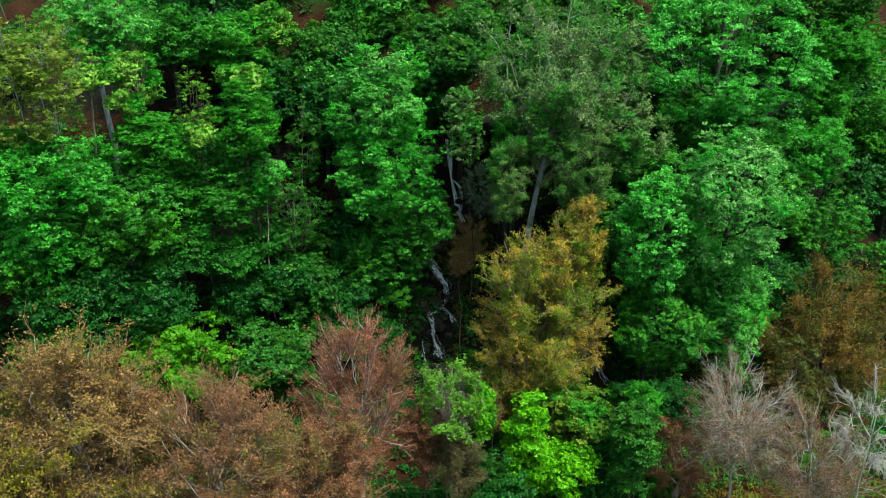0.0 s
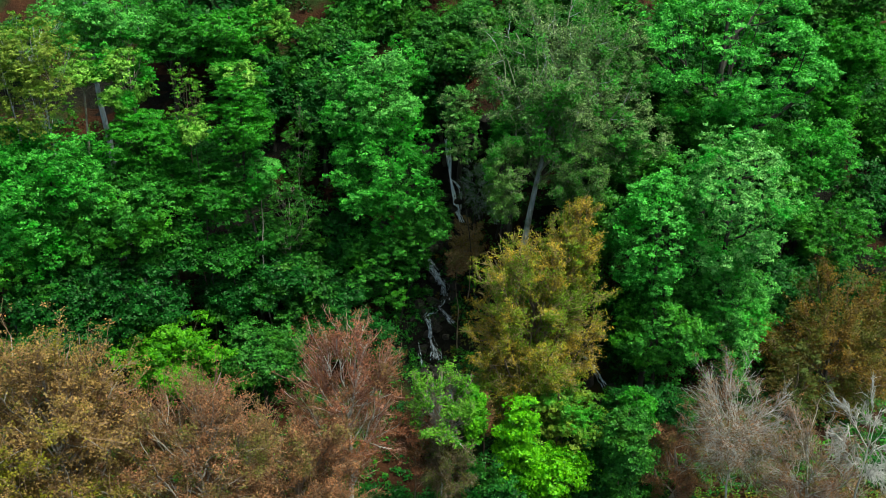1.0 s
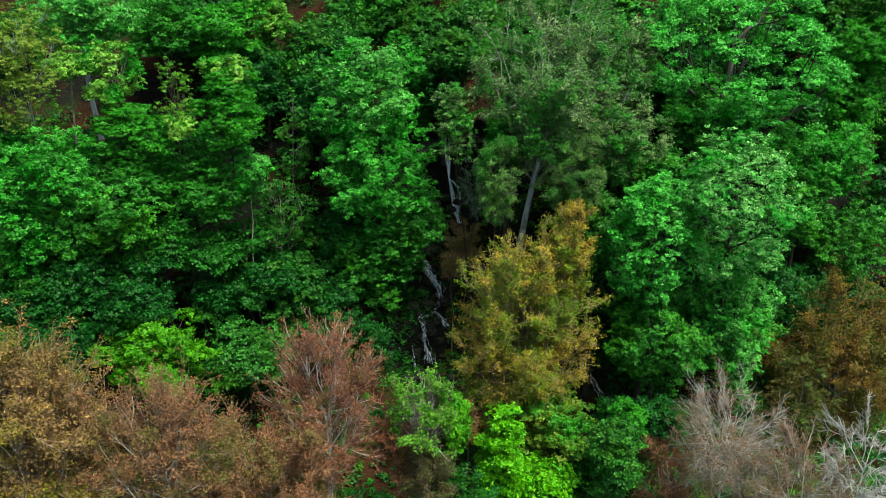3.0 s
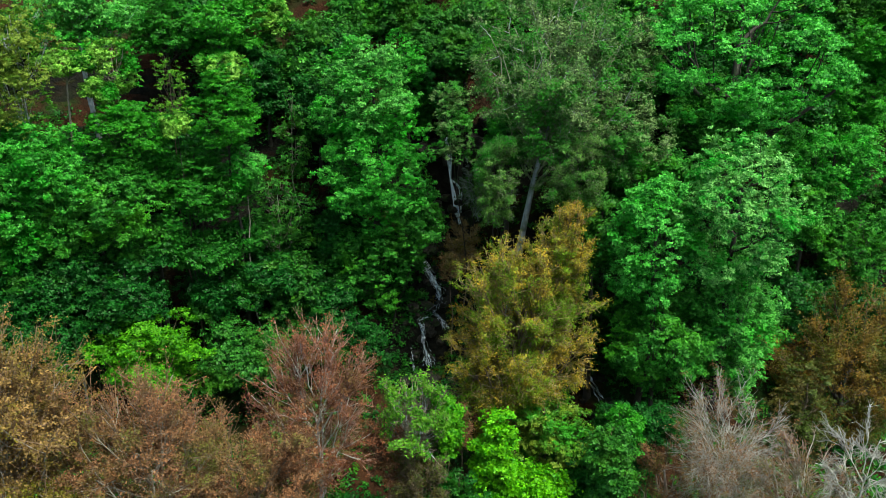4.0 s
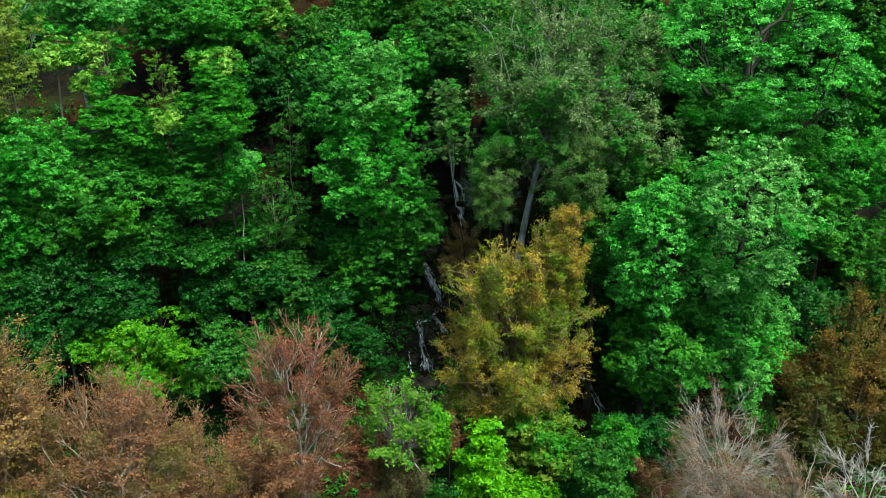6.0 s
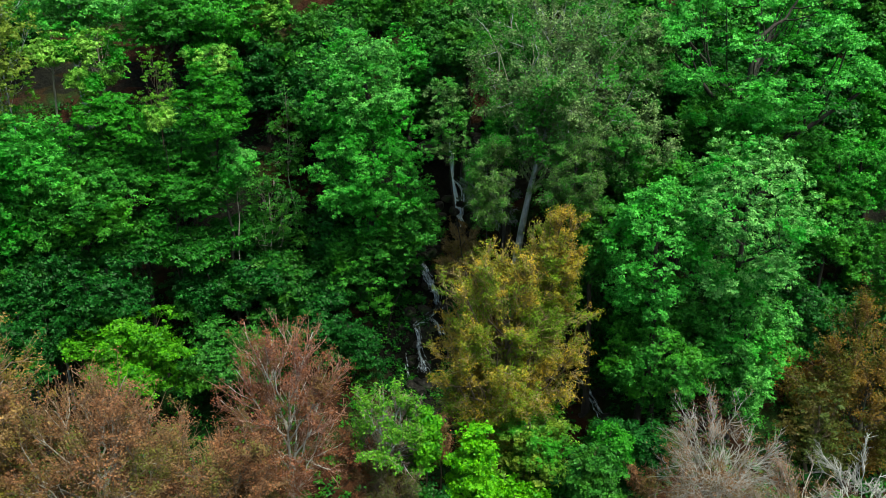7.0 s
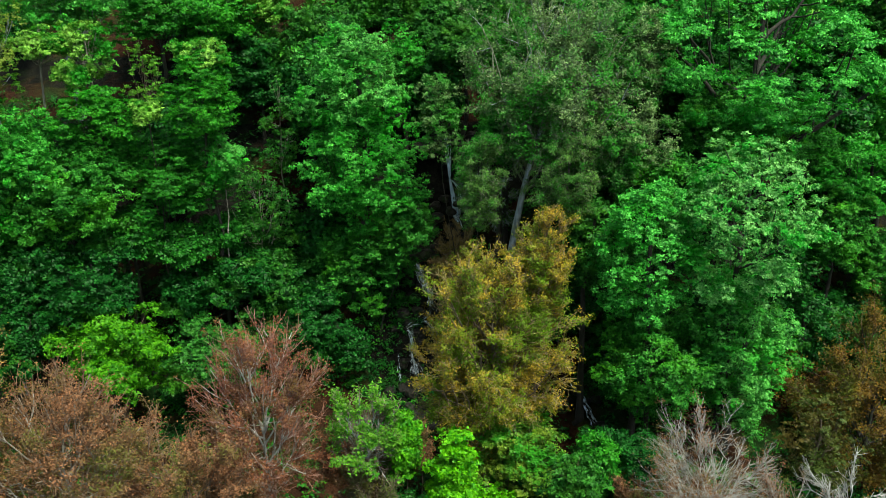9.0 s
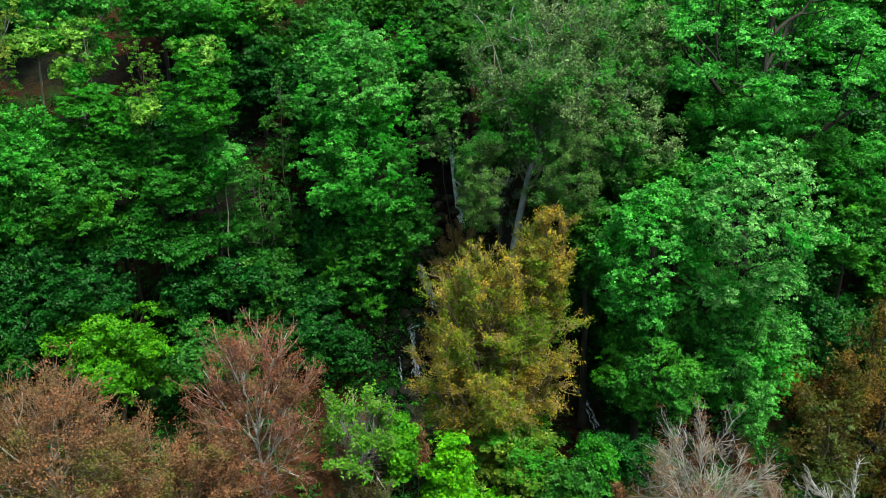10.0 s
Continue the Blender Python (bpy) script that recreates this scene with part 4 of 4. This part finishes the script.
leafy_tree("young_tree", (29.1, -2.0, 8.6), 2.2, 3.4, "beech", "dark", "soft green tree between the maples", 136, "layered", clump=0.9, leaf_size=0.13, per=13, subs=8)

# ---- understorey that stands between the tall trees ----
rng_u = np.random.default_rng(77)
for row_y, x_from, x_to, gap in ((2.0, -46, -7, 5.2), (-4.5, -44, -12, 6.0), (-12.5, -40, -8, 9.0), (3.0, 9, 52, 5.5), (-3.5, 13, 50, 6.5), (-12, 20, 46, 6.0), (8.5, 18, 52, 6.0)):
    for x in np.arange(x_from, x_to, gap):
        ux, uy = x + rng_u.uniform(-1.5, 1.5), row_y + rng_u.uniform(-1.5, 1.5)
        if (ux > 26 and uy < -7) or (ux < -25 and uy > 0) or (-27 < ux < -10 and uy < -2.5):
            continue
        high = rng_u.uniform(4.5, 7.5)
        # most get the deep leaves, whose dark colour stands in for shade between trees
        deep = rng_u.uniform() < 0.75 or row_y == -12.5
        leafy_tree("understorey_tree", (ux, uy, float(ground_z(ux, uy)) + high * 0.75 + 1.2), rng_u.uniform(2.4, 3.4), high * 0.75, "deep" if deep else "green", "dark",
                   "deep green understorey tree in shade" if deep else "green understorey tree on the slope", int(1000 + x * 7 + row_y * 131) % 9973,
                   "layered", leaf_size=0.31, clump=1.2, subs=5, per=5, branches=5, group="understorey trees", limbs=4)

# ---- the wood that climbs the slope behind ----
rng_b = np.random.default_rng(5)
models = []
for i, (leaf, style) in enumerate((("green", "round"), ("deep", "layered"), ("green", "layered"), ("yellow", "round"))):
    models.append(leafy_tree("hillside_tree", (-18 + 16 * i, 12 + rng_b.uniform(-2, 2), float(ground_z(-18 + 16 * i, 12)) + 4.8), 4.6, 5.2, leaf, "dark",
                             ("fresh green broadleaf tree up the slope", "deep green beech up the slope", "green beech up the slope", "yellow green tree up the slope")[i], 300 + i, style,
                             leaf_size=0.4, subs=5, per=4, clump=1.5, branches=4, group="hillside trees", limbs=4))
for row_y in (9, 15, 22):
    for x in np.arange(-50, 62, 8.5):
        hx, hy = x + rng_b.uniform(-2.5, 2.5), row_y + rng_b.uniform(-2.5, 2.5)
        if hx < -26 and hy < 22:
            continue
        if row_y in (9, 15) and min(abs(hx - o.location.x) for o in models) < 5:
            continue
        pick = models[rng_b.choice(4, p=(0.4, 0.28, 0.22, 0.10))]
        grow = rng_b.uniform(0.8, 1.15)
        copy_thing(pick, pose(hx, hy, float(ground_z(hx, hy)) - 0.4, 0, 0, rng_b.uniform(0, 360)) @ Matrix.Scale(grow, 4))


# ---- low growth over the slope ----
def undergrowth(name, mat, count, area, seed, label, size, leaf_size, clear):
    rng = np.random.default_rng(seed)
    x, y = rng.uniform(area[0], area[1], count), rng.uniform(area[2], area[3], count)
    ok = np.ones(count, bool)
    for x0, x1, y0, y1 in clear:
        ok &= ~((x > x0) & (x < x1) & (y > y0) & (y < y1))
    x, y = x[ok], y[ok]
    n = len(x)
    r = size * rng.uniform(0.5, 1.3, n)
    q = unit(rng.normal(size=(n, 26, 3)) + (0, 0, 0.8))
    hub = np.stack([x, y, ground_z(x, y) + r * 0.35], 1)
    at = hub[:, None] + q * r[:, None, None] * (1, 1, 0.8) * rng.uniform(0.5, 1, (n, 26, 1))
    nor = 0.4 * q + (0, 0, 0.7) + 0.4 * rng.normal(size=(n, 26, 3))
    tagged(new(name, leaves_mesh(name, at.reshape(-1, 3), nor.reshape(-1, 3), leaf_size, leaf_size * 0.7, rng, mat)), label, "undergrowth", kind="stuff")


STREAM = ((-3.7, -2.8, -4.5, -3.2), (-3.2, -1.8, -5.4, -4.2), (-2.4, -1.2, -6.5, -5.2), (-3.9, -2.7, -9.4, -7.0), (-2.5, -1.1, -7.7, -6.4), (-2.6, 1.0, -3.0, 2.0), (10.0, 12.6, -16, -11.6), (-6.1, -4.6, -22, -17.6))
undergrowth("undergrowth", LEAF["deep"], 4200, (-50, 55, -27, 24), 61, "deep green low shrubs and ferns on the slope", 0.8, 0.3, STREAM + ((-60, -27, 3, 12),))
undergrowth("brambles", LEAF["green"], 1300, (-45, 50, -25, 6), 62, "fresh green brambles on the slope", 0.6, 0.24, STREAM + ((-60, -26, 2, 9),))

undergrowth("brown_brush", LEAF["rust"], 1700, (-36, -11.5, -48, -26), 63, "rust brown brush under the budding trees", 0.7, 0.2, ())
undergrowth("fern_patch", LEAF["deep"], 1800, (-12, 14, -34, -22), 66, "deep green ferns between the young trees", 0.7, 0.26, ())
undergrowth("olive_brush", LEAF["olive_yellow"], 900, (-4, 32, -44, -24), 64, "olive brush on the valley side", 0.7, 0.2, ())
undergrowth("dry_brush", LEAF["umber"], 1700, (10, 34, -44, -27), 65, "dry brown brush under the bare trees", 0.8, 0.17, ())

undergrowth("ledge_ferns", LEAF["deep"], 700, (-8, 2.5, -9.6, -2.0), 67, "deep green ferns on the wet ledges", 0.42, 0.17, STREAM[:5])
undergrowth("dead_grass", LEAF["umber"], 260, (-2.6, 2.5, -9.4, -2.0), 68, "tufts of dead brown grass on the ledges", 0.35, 0.13, STREAM[:5])


# ---- rock and water ----
def boulder_mesh(seed, stretch):
    bm = bmesh.new()
    bmesh.ops.create_icosphere(bm, subdivisions=2, radius=1)
    for v in bm.verts:
        p = v.co.copy()
        k = 1 + 0.28 * noise.noise(p * 1.3 + Vector((seed * 7.1, 0, 0))) + 0.12 * noise.noise(p * 3.5 + Vector((0, seed * 3.3, 0)))
        p = Vector((round(p.x * 2.2) / 2.2 * 0.35 + p.x * 0.65, round(p.y * 2.2) / 2.2 * 0.35 + p.y * 0.65, round(p.z * 2.2) / 2.2 * 0.35 + p.z * 0.65)) * k
        v.co = Vector((p.x * stretch[0], p.y * stretch[1], p.z * stretch[2]))
    me = bpy.data.meshes.new("boulder")
    bm.to_mesh(me)
    bm.free()
    me.materials.append(ROCK)
    return me


rng_r = np.random.default_rng(31)
stones = [boulder_mesh(i, (1, 0.85, 0.7)) for i in range(6)]


def boulder(x, y, r, sink=0.35):
    ob = new("boulder", stones[int(rng_r.integers(6))])
    ob.matrix_world = pose(x, y, float(ground_z(x, y)) + r * (0.5 - sink), rng_r.uniform(-20, 20), rng_r.uniform(-20, 20), rng_r.uniform(0, 360)) @ Matrix.Scale(r, 4)
    tagged(ob, "wet dark boulder beside the cascade" if r < 1 else "large wet dark rock under the waterfall", "boulder", "boulders along the stream")


for i in range(110):
    y = rng_r.uniform(-13, 1.5)
    mid = np.interp(y, (-13, -8, -7, -5.5, -3.4, 0), (-2.6, -3.1, -3.2, -1.9, -3.2, -0.3))
    boulder(mid + rng_r.normal() * 1.3, y, rng_r.uniform(0.25, 0.75))
for i in range(16):
    boulder(10.8 + rng_r.normal() * 1.2, rng_r.uniform(-17, -11.5), rng_r.uniform(0.25, 0.7))
for x, y, r in ((-2.6, 1.0, 1.5), (1.6, 1.0, 1.6), (-3.6, -0.4, 1.2), (1.4, -0.9, 1.1), (0.3, -1.7, 0.9), (-5.2, 1.6, 1.7), (3.4, 1.5, 1.5)):
    boulder(x, y, r)


def strand(parent, line, half, thick, seed, waver=0.12, mat=None):
    """One thread of falling water along a line, at its own place across the fall's width."""
    rng = np.random.default_rng(seed)
    p = np.array(line, float)
    n = 8 * (len(p) - 1) + 1
    s = np.linspace(0, len(p) - 1, n)
    c = np.stack([np.interp(s, np.arange(len(p)), p[:, a]) for a in range(3)], 1)
    across = np.interp(s, np.arange(len(p)), half)
    c[:, 0] += across * (rng.uniform(-1, 1) + waver * np.sin(s * rng.uniform(1.5, 4) + rng.uniform(0, 6)))
    c[:, 1] += rng.uniform(-0.08, 0.08) + rng.normal(size=n) * 0.02
    w = thick * rng.uniform(0.5, 1.3, n) * np.sin(np.linspace(0.35, 2.9, n)) ** 0.5
    v, f = tubes(c[None], w[None], 5)
    ob = part("strand", mesh_from("strand", v - c[0], f, mat=mat or WATER, smooth=True), parent)
    ob.location = Vector(c[0]) - parent.location


def water(name, label, runs):
    thing = tagged(new(name), label, "waterfall")
    thing.location = runs[0][0][0]
    k = 0
    for line, half, thick, count in runs:
        for i in range(count):
            strand(thing, line, half, thick, 500 + k)
            k += 1


water("waterfall", "thin white waterfall dropping over a dark cliff", [
    (((-0.99, 0.5, 7.7), (-0.82, 0.2, 5.5), (-0.74, 0.0, 3.8)), (0.26, 0.2, 0.05), 0.026, 8),
    (((-0.74, 0.0, 3.8), (-0.36, -0.3, 2.14), (-0.03, -0.6, 0.4)), (0.05, 0.18, 0.26), 0.042, 16),
    (((-0.72, 0.0, 3.8), (-0.2, -0.1, 3.4), (0.24, -0.2, 2.75), (0.16, -0.5, 0.55)), (0.04, 0.12, 0.16, 0.18), 0.022, 7),
    (((-0.15, -0.7, 0.55), (0.1, -1.0, 0.2), (0.3, -1.4, -0.3)), (0.12, 0.2, 0.26), 0.035, 9),
])


def whitewater(name, label, line, half, count, thick, seed):
    """Broken white water: threads that follow the bed from ledge to ledge, with short splashes where they land."""
    rng = np.random.default_rng(seed)
    p = np.array(line, float)
    last = len(p) - 1
    thing = tagged(new(name), label, "waterfall")
    thing.location = line[0]
    for i in range(count):
        long = i % 3 == 0
        a = rng.uniform(0, last - 0.4)
        s = np.linspace(a, min(a + (rng.uniform(0.8, 2.2) if long else rng.uniform(0.15, 0.4)), last), 6 if long else 3)
        c = np.stack([np.interp(s, np.arange(last + 1), p[:, ax]) for ax in range(3)], 1)
        w = np.interp(s, np.arange(last + 1), half)
        c[:, 0] += w * (rng.normal() * 0.55 + 0.4 * np.cumsum(rng.normal(size=len(s))) * 0.5)
        c[:, 1] -= 0.12 + rng.normal() * 0.06
        c[:, 2] += 0.05
        strand(thing, c, np.full(len(s), 0.07), thick * (rng.uniform(0.5, 1.0) if long else rng.uniform(0.6, 1.5)), seed * 100 + i, 0.6, BROKEN_WATER)


whitewater("cascade", "white cascade splitting between dark rocks", ((-3.42, -3.7, -2.6), (-3.0, -4.6, -3.6), (-2.3, -5.2, -4.5), (-1.9, -5.6, -5.0), (-1.75, -6.1, -5.9)), (0.12, 0.3, 0.35, 0.3, 0.4), 120, 0.027, 7)
whitewater("lower_cascade", "white water threads falling over dark rock", ((-3.9, -7.2, -7.4), (-3.4, -7.6, -8.0), (-3.45, -8.2, -9.2), (-3.15, -8.6, -10.2), (-2.9, -9.0, -11.2)), (0.2, 0.15, 0.15, 0.3, 0.35), 80, 0.025, 12)
whitewater("middle_cascade", "thin white threads between two ledges", ((-1.75, -6.1, -5.9), (-2.1, -6.5, -6.6), (-2.8, -6.8, -7.1), (-3.7, -7.2, -7.5)), (0.3, 0.4, 0.4, 0.25), 20, 0.02, 14)
whitewater("side_cascade", "thin white water beside the cascade", ((-2.4, -6.7, -6.9), (-1.8, -7.0, -7.4), (-1.3, -7.5, -8.2)), (0.12, 0.12, 0.2), 30, 0.026, 8)
whitewater("trickle", "thin white trickle down the wet rock", ((-4.6, -8.3, -9.4), (-4.45, -8.8, -10.6), (-4.3, -9.2, -11.6)), (0.1, 0.15, 0.2), 9, 0.03, 11)
whitewater("rill", "narrow white rill running over stones", ((10.0, -12.4, -8.9), (10.9, -13.3, -9.9), (11.6, -14.1, -10.9), (12.4, -15.0, -11.7)), (0.15, 0.25, 0.25, 0.3), 22, 0.05, 9)
water("upper_cascade", "thin white cascade high on the cliff", [
    (((-2.7, 2.6, 9.6), (-2.6, 2.2, 8.8), (-2.4, 1.5, 7.6)), (0.2, 0.25, 0.2), 0.07, 3),
    (((-12.3, 5.4, 15.6), (-12.1, 4.9, 14.4), (-11.9, 4.5, 13.6)), (0.15, 0.2, 0.2), 0.07, 3),
])
water("side_fall", "thin white side fall half hidden by leaves", [
    (((-4.0, 1.0, 3.4), (-4.2, 0.6, 2.0), (-4.5, 0.0, 0.6)), (0.2, 0.25, 0.25), 0.07, 4),
    (((-5.4, -0.8, -0.6), (-5.6, -1.2, -1.4), (-5.7, -1.8, -2.4)), (0.2, 0.25, 0.25), 0.07, 4),
])
